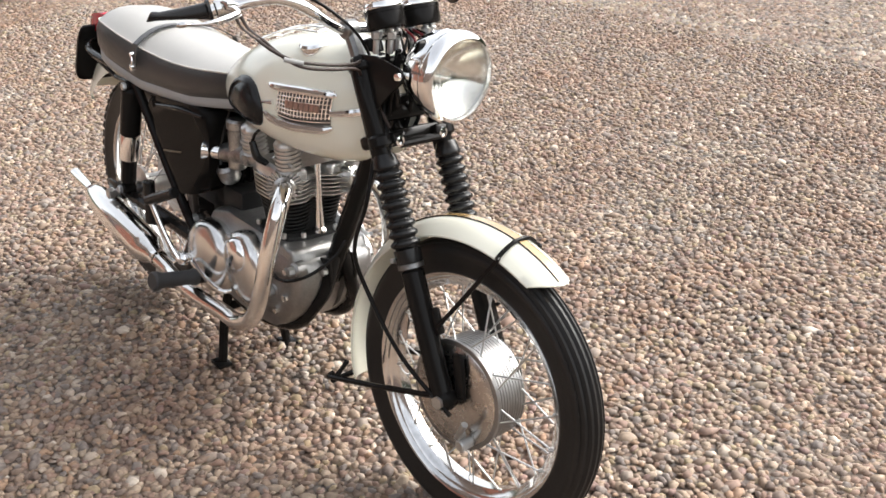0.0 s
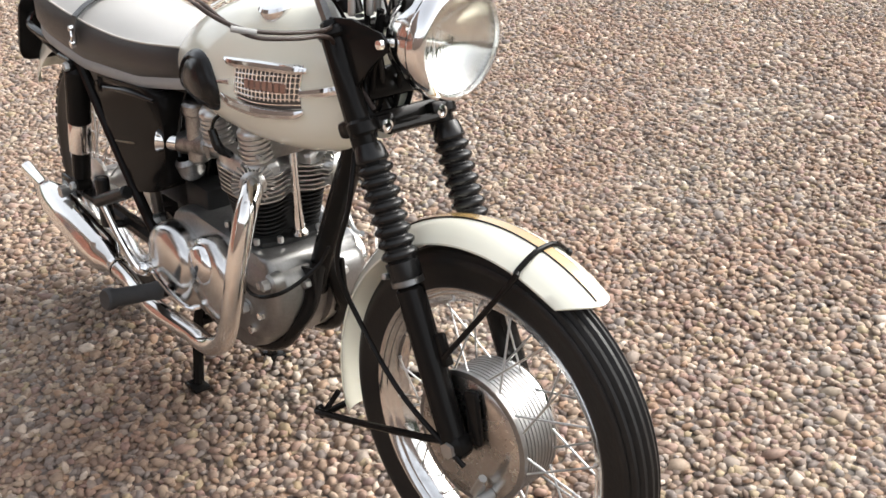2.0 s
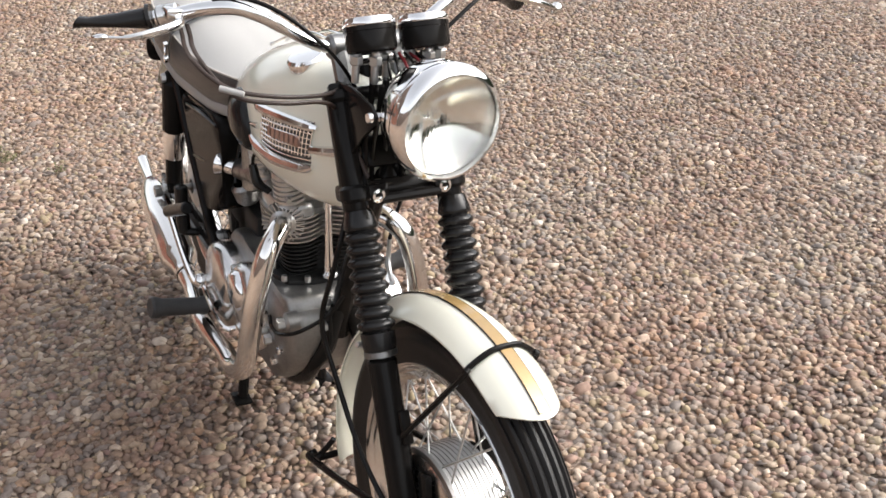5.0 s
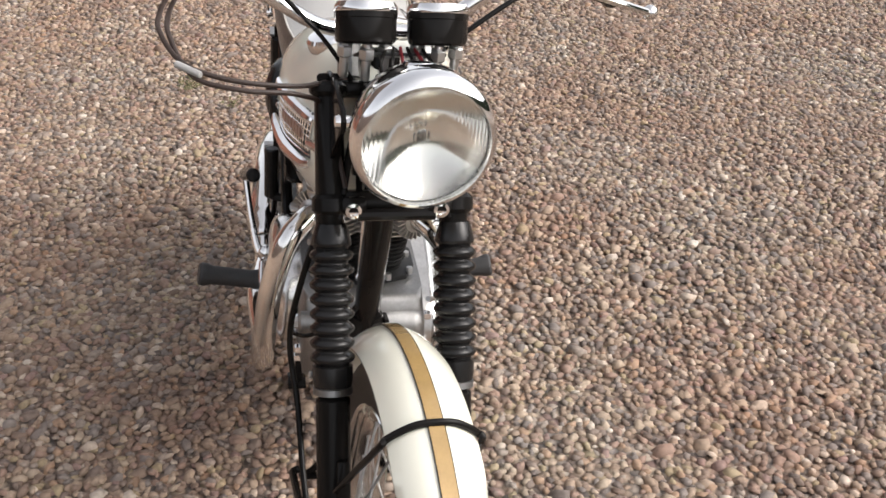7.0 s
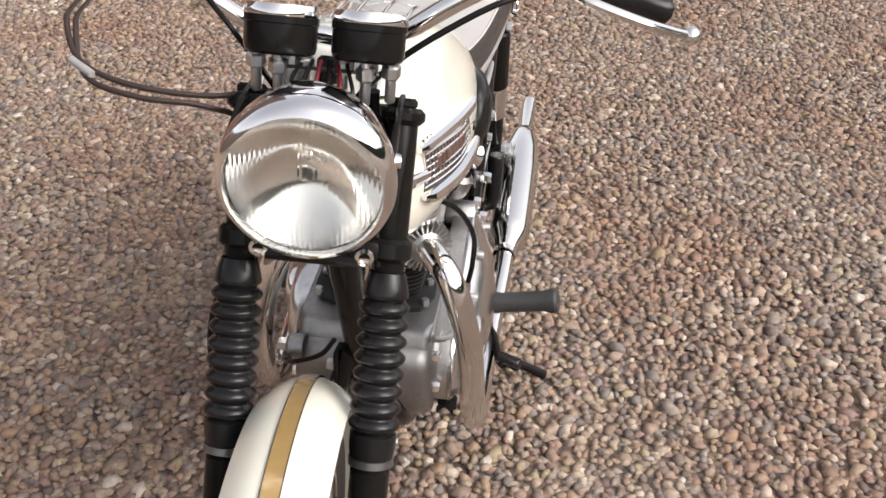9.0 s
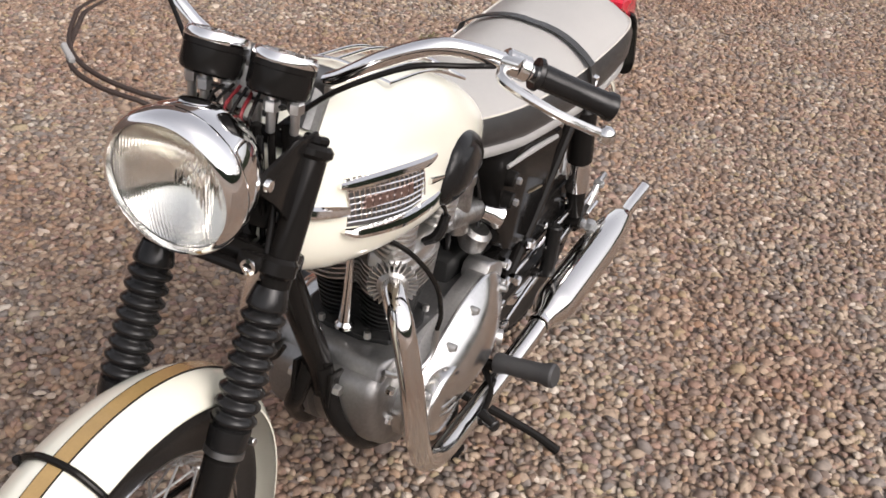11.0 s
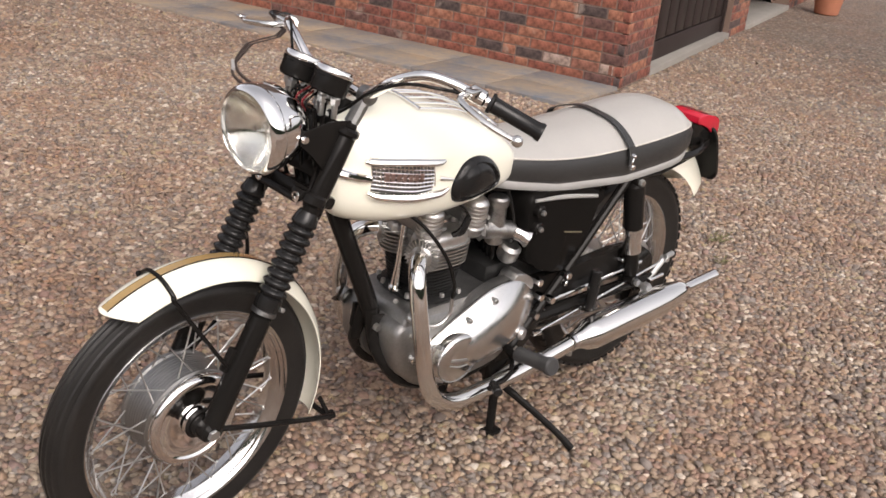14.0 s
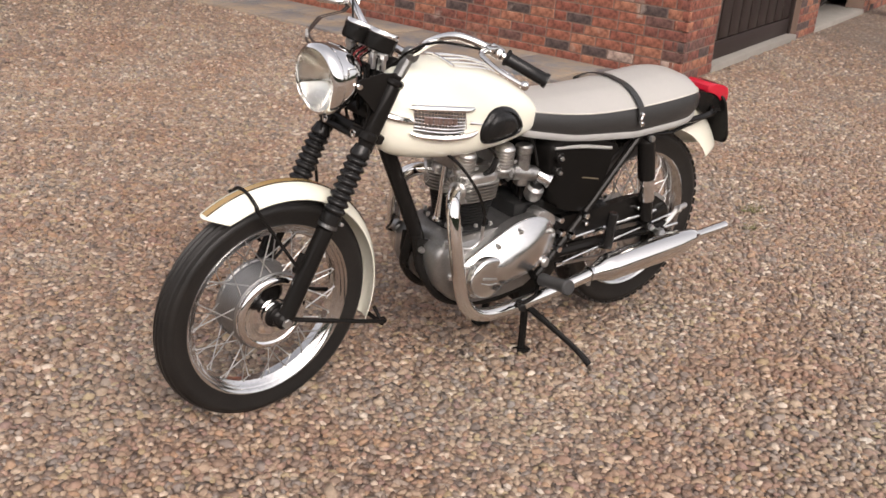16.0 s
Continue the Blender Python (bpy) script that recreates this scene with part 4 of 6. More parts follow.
for s in (1, -1):
    b = tube([fork(0.930, 0.052 * s, -0.045), (-0.371, 0.05 * s, 0.985)], 0.016)
    rod((-0.371, 0.036 * s, 0.985), (-0.371, 0.068 * s, 0.985), 0.020, segs=16, bm=b)
    front("bar_clamp", b, DULLSTEEL, yoke, "dull alloy handlebar clamp")

for k, (x0, y0, x1, y1) in enumerate(((-0.225, 0.050, -0.262, 0.046), (-0.250, 0.030, -0.272, 0.024), (-0.235, 0.005, -0.258, 0.010), (-0.250, -0.028, -0.268, -0.020), (-0.222, -0.050, -0.258, -0.047), (-0.275, 0.055, -0.300, 0.050))):
    front("loom", tube([(x0, y0, 0.965), (x0 - 0.008, y0, 0.915), (x1 + 0.012, y1, 0.86), (x1, y1 * 0.9, 0.80), (x1 - 0.03, y1 * 0.6, 0.755)], 0.006 if k % 2 else 0.0045), BLACK if k % 3 else RUBBER, yoke)
front("horn_bracket", box((0.022, 0.11, 0.05), Matrix.Translation(fork(0.845, 0, -0.012)) @ Matrix.Rotation(-math.atan(RAKE), 4, "Y"), 0.006), BLACK, yoke)

# -- headlamp --
HC = Vector((-0.123, 0.005, 0.933))
LR = 0.957
lamp = group("headlamp", "round chromed headlamp with fluted glass")
HD = Vector((1, 0, -0.05)).normalized()
shell = [(0.0, -0.119), (0.03, -0.115), (0.055, -0.103), (0.074, -0.082), (0.085, -0.056), (0.0915, -0.028), (0.0930, -0.010), (0.0930, 0.0)]
shell = [(r * LR, h * 0.90) for r, h in shell]
front("shell", lathe(shell, HC, HD, 48), CHROME, lamp, "chromed bowl", 60)
front("rim", lathe([(r * LR, h) for r, h in ((0.0926, -0.013), (0.0937, -0.012), (0.0943, -0.007), (0.0945, 0.001), (0.092, 0.010), (0.0875, 0.016), (0.0830, 0.018), (0.0815, 0.014), (0.0820, 0.006))], HC, HD, 64), CHROME, lamp, "chromed rim", 60)
front("reflector", lathe([(r * LR, r * r / 0.140 - 0.0386) for r in np.linspace(0.008, 0.081, 16)], HC, HD, 64), SILVER, lamp, "silvered reflector", 60)
b = lathe([(0, -0.006), (0.006, -0.008), (0.009, -0.014), (0.009, -0.034), (0.0, -0.037)], HC, HD, 16)
front("bulb", b, GLASS, lamp)
# fluted lens: a shallow dome, ribbed upright inside, with a banded block above its middle
b = bmesh.new()
side_u = Vector((0, 1, 0))
side_v = HD.cross(side_u) * -1
COLS, ROWS_ = 300, 26
RL = 0.0815 * LR
sheets = []
for layer in (0, 1):
    sheet = []
    for i in range(COLS + 1):
        u = RL * (i / COLS * 2 - 1) * 0.9995
        hv = math.sqrt(RL * RL - u * u)
        col = []
        for j in range(ROWS_ + 1):
            v = hv * (j / ROWS_ * 2 - 1)
            z = 0.010 + 0.015 * (1 - (u * u + v * v) / (RL * RL))
            if layer:
                fl = 0.00019 * math.cos(u * 2 * math.pi / 0.0050)
                if abs(u) < 0.030 and 0.014 < v < 0.055:
                    fl += 0.00022 * math.cos(v * 2 * math.pi / 0.010)
                z += fl - 0.0035
            col.append(b.verts.new(HC + side_u * u + side_v * v + HD * z))
        sheet.append(col)
    sheets.append(sheet)
for sheet in sheets:
    for i in range(COLS):
        for j in range(ROWS_):
            b.faces.new((sheet[i][j], sheet[i + 1][j], sheet[i + 1][j + 1], sheet[i][j + 1]))
for j0 in (0, ROWS_):
    for i in range(COLS):
        b.faces.new((sheets[0][i][j0], sheets[0][i + 1][j0], sheets[1][i + 1][j0], sheets[1][i][j0]))
lens = front("lens", b, LENS, lamp, "clear fluted glass lens", 80)
lens.visible_shadow = False
for s in (1, -1):
    front("pivot_bolt", lathe([(0.005, -0.022), (0.0085, -0.012), (0.0085, -0.001), (0.007, 0.003), (0, 0.004)], (-0.182, 0.091 * s, 0.932), (0, s, 0), 14), CHROME, lamp)
front("switch_plate", lathe([(0.0, 0.006), (0.018, 0.005), (0.022, 0.0), (0.022, -0.004)], (-0.165, 0, 1.012), (-0.25, 0, 1), 20), CHROME, lamp)

# -- clocks --
CT = Vector((-0.38, 0, 1)).normalized()
for s, word in ((1, "speedometer"), (-1, "rev_counter")):
    c = Vector((-0.266, 0.0465 * s, 1.008))
    g = group(word, "black cup instrument with silver rim")
    front("cup", lathe([(0, -0.006), (0.033, -0.006), (0.0372, -0.003), (0.0390, 0.003), (0.0390, 0.026), (0.0402, 0.027), (0.0402, 0.034), (0.038, 0.036)], c, CT, 36), BLACK, g, "gloss black cup")
    front("bezel", lathe([(0.0395, 0.033), (0.0405, 0.035), (0.0400, 0.041), (0.037, 0.046), (0.033, 0.046), (0.033, 0.040)], c, CT, 36), CHROME, g, "bright bezel")
    front("dial", lathe([(0, 0.036), (0.037, 0.036)], c, CT, 36), CREAMDIAL, g)
    dg = front("glass", lathe([(0, 0.0410), (0.0335, 0.0410), (0.0335, 0.0390), (0, 0.0390)], c, CT, 36), GLASS, g)
    dg.visible_shadow = False
    b = bmesh.new()
    for dx, dy in ((0.012, 0.0), (0.0, 0.026), (0.0, -0.026)):
        rod(c + Vector((dx, dy, -0.05)), c + Vector((dx, dy, 0.0)), 0.006, bm=b)
        rod(c + Vector((dx, dy, -0.022)), c + Vector((dx, dy, -0.006)), 0.0105, segs=6, bm=b)
    front("mount_studs", b, ZINC, g)
b = box((0.036, 0.115, 0.004), Matrix.Translation((-0.270, 0, 0.987)) @ Matrix.Rotation(radians(-24), 4, "Y"), 0.001)
front("clock_bracket", b, BLACKFLAT, bike)
for s in (1, -1):
    front("drive_cable", tube([(-0.262, 0.047 * s, 0.985), (-0.262, 0.045 * s, 0.94), (-0.25, 0.06 * s, 0.86), (-0.21, 0.075 * s, 0.78)], 0.005), BLACK, bike)

for k in range(6):
    y = -0.020 + 0.009 * k
    b = tube([(-0.262, y, 1.0), (-0.240 + 0.004 * k, y * 1.5, 0.985), (-0.236, y * 1.2, 0.96), (-0.23, y * 0.6, 0.93), (-0.24, y * 0.5, 0.88)], 0.0024, segs=6)
    front("wire", b, WIRERED if k in (2, 4) else BLACK, bike, "dark red wire" if k in (2, 4) else "")

# -- handlebar --
def bar_part(name, bm, material, parent, label="", smooth=35):
    """A part of the bar, which is bent a little lower on its right side."""
    for v in bm.verts:
        x, y, z = v.co
        if y > 0:
            v.co = (x, y - 0.018, z - 0.030 * y)
        else:
            f = min(1.0, max(0.0, (z - 0.985) / 0.05))
            drop = float(np.interp(-y, (0, 0.08, 0.20, 0.28, 0.43), (0, 0.006, 0.026, 0.029, 0.008))) * f - 0.030 * -y * (1 - f)
            v.co = (x + 0.026 * f * min(1.0, max(0.0, (-y - 0.28) / 0.13)), y * (1 - 0.045 * f) + 0.012 * f * math.exp(-((y + 0.20) / 0.06) ** 2) - 0.018, z - drop)
    return front(name, bm, material, parent, label, smooth)


bars = group("handlebar", "chromed raised handlebar with black grips")


def bar_side(s):
    return [(-0.372, 0.0, 0.985), (-0.370, 0.05 * s, 0.985), (-0.362, 0.09 * s, 1.0), (-0.362, 0.15 * s, 1.046), (-0.376, 0.21 * s, 1.078), (-0.405, 0.252 * s, 1.076),
            (-0.445, 0.295 * s, 1.058), (-0.49, 0.355 * s, 1.034), (-0.520, 0.41 * s, 1.014)]


for s in (1, -1):
    bar_part("bar", tube(bar_side(s), 0.0111, segs=14, n=6), CHROME, bars, "chromed bar")
    a, e = Vector((-0.462, 0.315 * s, 1.050)), Vector((-0.521, 0.411 * s, 1.014))
    d = (e - a).normalized()
    ln = (e - a).length
    bar_part("grip", lathe([(0.011, 0), (0.021, 0.0), (0.022, 0.006), (0.017, 0.010), (0.0165, ln * 0.5), (0.0168, ln - 0.012), (0.019, ln - 0.008), (0.019, ln), (0.0, ln)], a, d, 20), RUBBER, bars, "black rubber grip")
    b = rod(a - d * 0.045, a - d * 0.008, 0.017, segs=18)
    box((0.030, 0.032, 0.018), Matrix.Translation(a - d * 0.03 + Vector((0.014, 0, 0.006))), 0.005, b)
    bar_part("lever_clamp", b, POLISHED, bars, "alloy lever clamp")
    p0 = a - d * 0.035 + Vector((0.022, 0, 0.0))
    tip = Vector((-0.418, 0.430 if s > 0 else -0.408, 1.022))
    b = tube([p0, p0 + Vector((0.028, 0.012 * s, -0.004)), p0.lerp(tip, 0.5) + Vector((0.030, 0.004 * s, 0.0)), p0.lerp(tip, 0.85) + Vector((0.012, 0, 0)), tip], [0.0075, 0.007, 0.0062, 0.0058, 0.006])
    ball(tip, 0.0118, b)
    bar_part("lever", b, POLISHED, bars, "polished alloy ball-end lever")
b = tube([(-0.425, -0.285, 1.050), (-0.382, -0.287, 1.016), (-0.328, -0.280, 0.981), (-0.280, -0.250, 0.957), (-0.258, -0.19, 0.947), (-0.268, -0.11, 0.940), (-0.31, -0.05, 0.935), (-0.40, -0.02, 0.89), (-0.50, -0.05, 0.80)], 0.0034)
bar_part("throttle_cable", b, WIREBROWN, bars)
b = tube([(-0.42, -0.275, 1.050), (-0.374, -0.276, 1.012), (-0.318, -0.267, 0.975), (-0.265, -0.240, 0.947), (-0.245, -0.18, 0.940), (-0.258, -0.11, 0.932), (-0.28, -0.07, 0.90), (-0.22, -0.05, 0.82)], 0.0034)
bar_part("front_brake_cable", b, WIREBROWN, bars)
b = rod((-0.282, -0.262, 0.957), (-0.262, -0.232, 0.951), 0.0048)
bar_part("cable_connector", b, TRIM, bars, "grey plastic cable connector")
b = tube([(-0.42, 0.275, 1.06), (-0.375, 0.255, 1.068), (-0.335, 0.20, 1.062), (-0.315, 0.13, 1.02), (-0.315, 0.08, 0.975), (-0.30, 0.04, 0.93), (-0.36, 0.01, 0.86)], 0.0036)
bar_part("clutch_cable", b, BLACK, bars)
b = tube([(-0.40, -0.245, 1.090), (-0.365, -0.20, 1.092), (-0.325, -0.13, 1.05), (-0.30, -0.07, 0.985), (-0.30, -0.03, 0.93)], 0.0032)
bar_part("air_cable", b, BLACK, bars)
b = tube([(-0.24, -0.085, 0.79), (-0.22, -0.12, 0.68), (-0.24, -0.13, 0.57), (-0.20, -0.12, 0.48), (-0.10, -0.115, 0.38), (0.03, -0.10, 0.30)], 0.0045)
front("brake_cable", b, BLACK, bike)

# -- frame --
fr = group("frame", "black enamelled tubular steel frame")
part("down_tube", tube([(-0.330, 0, 0.84), (-0.345, 0, 0.745), (-0.412, 0, 0.597), (-0.467, 0, 0.480), (-0.492, 0, 0.42), (-0.510, 0, 0.37)], 0.0225, segs=16), BLACK, fr)
part("top_tube", tube([(-0.39, 0, 0.90), (-0.6, 0, 0.86), (-0.85, 0, 0.76), (-0.90, 0, 0.70)], 0.020), BLACK, fr)
part("steering_head", rod(fork(0.80, 0, -0.078), fork(0.92, 0, -0.078), 0.030, segs=20), BLACK, fr)
part("seat_tube", tube([(-0.88, 0, 0.72), (-0.87, 0, 0.30)], 0.02), BLACK, fr)
for s in (1, -1):
    part("cradle_tube", tube([(-0.480, 0.012 * s, 0.44), (-0.482, 0.035 * s, 0.36), (-0.500, 0.055 * s, 0.312), (-0.550, 0.062 * s, 0.252), (-0.63, 0.068 * s, 0.218), (-0.75, 0.075 * s, 0.206), (-0.88, 0.08 * s, 0.23)], 0.0165, segs=14), BLACK, fr)
    part("subframe_tube", tube([(-1.27, 0.118 * s, 0.69), (-1.235, 0.120 * s, 0.67), (-1.05, 0.122 * s, 0.46), (-0.87, 0.118 * s, 0.26)], 0.0125), BLACK, fr)
    part("seat_rail", tube([(-0.87, 0.06 * s, 0.715), (-1.1, 0.10 * s, 0.70), (-1.27, 0.115 * s, 0.70), (-1.55, 0.105 * s, 0.70), (-1.70, 0.06 * s, 0.70)], 0.0105), BLACK, fr)
    part("swinging_arm", tube([(-0.87, 0.105 * s, 0.325), (-1.1, 0.108 * s, 0.33), (-1.43, 0.112 * s, 0.333)], 0.019), BLACK, fr)
    part("axle_plate", box((0.09, 0.012, 0.042), Matrix.Translation((-1.42, 0.126 * s, 0.334)), 0.004), BLACK, fr)
    part("engine_plate", slab([(-0.465, 0.44), (-0.46, 0.38), (-0.495, 0.31), (-0.55, 0.33), (-0.54, 0.42)], 0.030 * s, 0.038 * s, 0.002), BLACK, fr)
    part("rear_plate", slab([(-0.82, 0.40), (-0.93, 0.42), (-1.00, 0.39), (-1.02, 0.31), (-0.94, 0.22), (-0.84, 0.22)], 0.095 * s, 0.102 * s, 0.002), BLACK, fr)
for s in (1, -1):
    bolts(fr, [((x, 0.106 * s, z), (0, s, 0)) for x, z in ((-0.90, 0.39), (-0.945, 0.32), (-0.91, 0.25), (-0.845, 0.38), (-0.978, 0.385), (-1.0, 0.335))], r=0.012, h=0.010)
    bolts(fr, [((-0.478, 0.042 * s, 0.405), (0, s, 0)), ((-0.518, 0.042 * s, 0.345), (0, s, 0))], r=0.010, h=0.008)

# -- rear suspension --
for s in (1, -1):
    sh = group("rear_shock", "black shrouded rear shock absorber")
    top, bot = Vector((-1.272, 0.124 if s > 0 else -0.120, 0.674)), Vector((-1.345, 0.130 if s > 0 else -0.124, 0.36))
    d = (bot - top).normalized()
    b = lathe([(0, 0.0), (0.012, 0.0), (0.018, 0.004), (0.027, 0.012), (0.0285, 0.02), (0.0285, 0.145), (0.026, 0.148)], top, d, 24)
    part("upper_shroud", b, BLACK, sh)
    part("chrome_cover", lathe([(0.023, 0.140), (0.0262, 0.146), (0.0262, 0.225), (0.022, 0.228)], top, d, 24), CHROME, sh, "chromed spring cover")
    part("damper_body", rod(top + d * 0.20, bot - d * 0.02, 0.022, segs=20), BLACK, sh)
    part("lower_eye", rod(bot - Vector((0, 0.02, 0)), bot + Vector((0, 0.02, 0)), 0.017, segs=16), BLACK, sh)
    part("upper_eye", rod(top - Vector((0, 0.02, 0)), top + Vector((0, 0.02, 0)), 0.015, segs=16), BLACK, sh)
    bolts(sh, [(top + Vector((0, 0.022 * s, 0)), (0, s, 0)), (bot + Vector((0, 0.022 * s, 0)), (0, s, 0))], r=0.011, h=0.008)

# -- fuel tank --
tank = group("fuel_tank", "ivory painted fuel tank with black knee pads")
# x, half width, top height, bottom of the side, bottom at the middle
TS = [(-0.268, 0.030, 0.880, 0.815, 0.830), (-0.274, 0.052, 0.903, 0.785, 0.80), (-0.290, 0.072, 0.922, 0.748, 0.78), (-0.32, 0.088, 0.938, 0.720, 0.775),
      (-0.38, 0.112, 0.953, 0.701, 0.775), (-0.46, 0.135, 0.957, 0.693, 0.775), (-0.54, 0.147, 0.948, 0.693, 0.775), (-0.62, 0.147, 0.928, 0.700, 0.780),
      (-0.70, 0.134, 0.898, 0.711, 0.785), (-0.77, 0.113, 0.862, 0.722, 0.780), (-0.81, 0.094, 0.834, 0.735, 0.775), (-0.84, 0.066, 0.806, 0.750, 0.772), (-0.85, 0.030, 0.79, 0.764, 0.772)]


def tank_section(x):
    return [float(np.interp(-x, [-t[0] for t in TS], [t[i] for t in TS])) for i in range(1, 5)]


def tank_ring(x, hw, top, low, mid, n=40):
    out = []
    zc = low + (top - low) * 0.42
    for k in range(n):
        a = 2 * math.pi * k / n
        c, s = math.cos(a), math.sin(a)
        e = 0.72 if s > 0 else 0.62
        y = hw * math.copysign(abs(c) ** e, c)
        z = zc + ((top - zc) if s > 0 else (zc - low)) * math.copysign(abs(s) ** (0.95 if s > 0 else 0.7), s)
        if s < 0 and abs(y) < hw * 0.42:
            z = max(z, mid - (mid - low) * (abs(y) / (hw * 0.42)) ** 2)
        out.append(Vector((x, y, z)))
    return out


b = bmesh.new()
fine = spline([Vector((t[0], t[1], t[2])) for t in TS], 3)
fine2 = spline([Vector((t[3], t[4], 0)) for t in TS], 3)
ring_skin(b, [tank_ring(p.x, p.y, p.z, q.x, q.y) for p, q in zip(fine, fine2)])
part("shell", b, IVORY, tank, "ivory painted steel shell", 60)


def tank_side(x, z, s, lift=0.0):
    """A point on the tank's flank."""
    hw, top, low, mid = tank_section(x)
    zc = low + (top - low) * 0.42
    if z > zc:
        q = min(1, (z - zc) / (top - zc)) ** (1 / 0.95)
        c = math.sqrt(max(0, 1 - q * q)) ** 0.72
    else:
        q = min(1, (zc - z) / (zc - low)) ** (1 / 0.7)
        c = math.sqrt(max(0, 1 - q * q)) ** 0.62
    return Vector((x, (hw * c + lift) * s, z))


def flank_bar(pts, r, s, lift, segs=8):
    return tube([tank_side(x, z, s, lift) for x, z in pts], r, segs=segs)


for s in (1, -1):
    badge = part("badge", flank_bar([(-0.346, 0.861), (-0.368, 0.859), (-0.44, 0.855), (-0.505, 0.850), (-0.528, 0.852)], [0.004, 0.008, 0.009, 0.008, 0.004], s, 0.006), CHROME, tank, "chrome grille tank badge")
    badge.parent = tank
    part("lower_bar", flank_bar([(-0.352, 0.793), (-0.378, 0.784), (-0.45, 0.776), (-0.515, 0.779), (-0.540, 0.788)], [0.004, 0.009, 0.0105, 0.009, 0.004], s, 0.006), CHROME, badge)
    b = bmesh.new()
    for k in range(1, 8):
        f = k / 8
        tube([tank_side(x, z0 * (1 - f) + z1 * f, s, 0.003) for x, z0, z1 in ((-0.360, 0.866, 0.794), (-0.41, 0.862, 0.785), (-0.46, 0.856, 0.781), (-0.503, 0.849, 0.784))], 0.0016, segs=5, n=4, bm=b)
    for k in range(17):
        f = k / 16
        x = -0.360 - 0.143 * f
        zt, zb = np.interp(f, (0, 0.33, 0.66, 1), (0.869, 0.864, 0.855, 0.846)), np.interp(f, (0, 0.33, 0.66, 1), (0.808, 0.799, 0.795, 0.797))
        tube([tank_side(x - 0.006 * g + 0.003, zt * (1 - g) + zb * g, s, 0.003) for g in (0, 0.33, 0.66, 1)], 0.0016, segs=5, n=3, bm=b)
    part("grille", b, CHROME, badge, "chrome badge grille", 60)
    b = bmesh.new()
    ring_skin(b, [[tank_side(x, (zt * (1 - g) + zb * g), s, l) for g, l in ((0, 0.0005), (0, 0.0016), (0.33, 0.0016), (0.66, 0.0016), (1, 0.0016), (1, 0.0005), (0.66, 0.0005), (0.33, 0.0005))]
                  for x, zt, zb in ((-0.361, 0.866, 0.796), (-0.385, 0.865, 0.791), (-0.41, 0.861, 0.787), (-0.44, 0.858, 0.784), (-0.475, 0.853, 0.784), (-0.502, 0.849, 0.787))])
    part("grille_backing", b, BADGEBACK, badge, "dark badge backing")
    for k in range(7):
        xk = -0.386 - 0.0132 * k
        b = bmesh.new()
        ring_skin(b, [[tank_side(x, z - 0.06 * (-x - 0.43), s, l) for z, l in ((0.8310, 0.002), (0.8310, 0.006), (0.8150, 0.006), (0.8150, 0.002))] for x in (xk, xk - 0.0045, xk - 0.0090)])
        part("name_block", b, BADGERED, badge, "dull red raised block")
    part("front_flash", flank_bar([(-0.278, 0.843), (-0.31, 0.833), (-0.358, 0.822)], [0.009, 0.0095, 0.007], s, 0.004), CHROME, badge)
    part("rear_flash", flank_bar([(-0.516, 0.814), (-0.556, 0.806)], [0.006, 0.003], s, 0.002), CHROME, badge)
    # knee pad, domed
    b = bmesh.new()
    pad = round_outline([(-0.558, 0.775), (-0.564, 0.808), (-0.590, 0.838), (-0.632, 0.846), (-0.680, 0.832), (-0.714, 0.798), (-0.724, 0.772), (-0.702, 0.756), (-0.64, 0.747), (-0.578, 0.747)], 4)
    pad = [(x + 0.003, z) for x, z in pad]
    cx, cz = -0.632, 0.790
    rings = []
    for f, l in ((1.0, -0.004), (1.0, 0.004), (0.95, 0.010), (0.82, 0.014), (0.78, 0.010), (0.72, 0.010), (0.66, 0.015), (0.4, 0.019), (0.05, 0.020)):
        rings.append([tank_side(cx + (x - cx) * f, cz + (z - cz) * f, s, l) for x, z in pad])
    ring_skin(b, rings)
    part("knee_pad", b, RUBBER, tank, "black moulded rubber knee pad", 50)
part("filler_cap", lathe([(0.030, -0.012), (0.034, -0.004), (0.034, 0.008), (0.030, 0.013), (0.012, 0.015), (0, 0.015)], (-0.462, -0.072, 0.936), (0.0, -0.28, 1), 32), CHROME, tank, "chromed filler cap")
b = bmesh.new()
for y in (-0.045, -0.015, 0.02, 0.05, 0.078):
    tube([(-0.495, y, 0.961 - abs(y) * 0.12), (-0.62, y, 0.944 - abs(y) * 0.16), (-0.745, y, 0.896 - abs(y) * 0.2)], 0.0026, bm=b, segs=8)
tube([(-0.495, -0.047, 0.956), (-0.495, 0.0, 0.962), (-0.495, 0.08, 0.952)], 0.0030, bm=b)
tube([(-0.745, -0.047, 0.888), (-0.745, 0.0, 0.897), (-0.745, 0.080, 0.881)], 0.0030, bm=b)
part("parcel_grid", b, CHROME, tank, "chromed parcel grid rods")

# -- seat --
seat = group("dual_seat", "dual seat with grey top, black sides and pale piping")
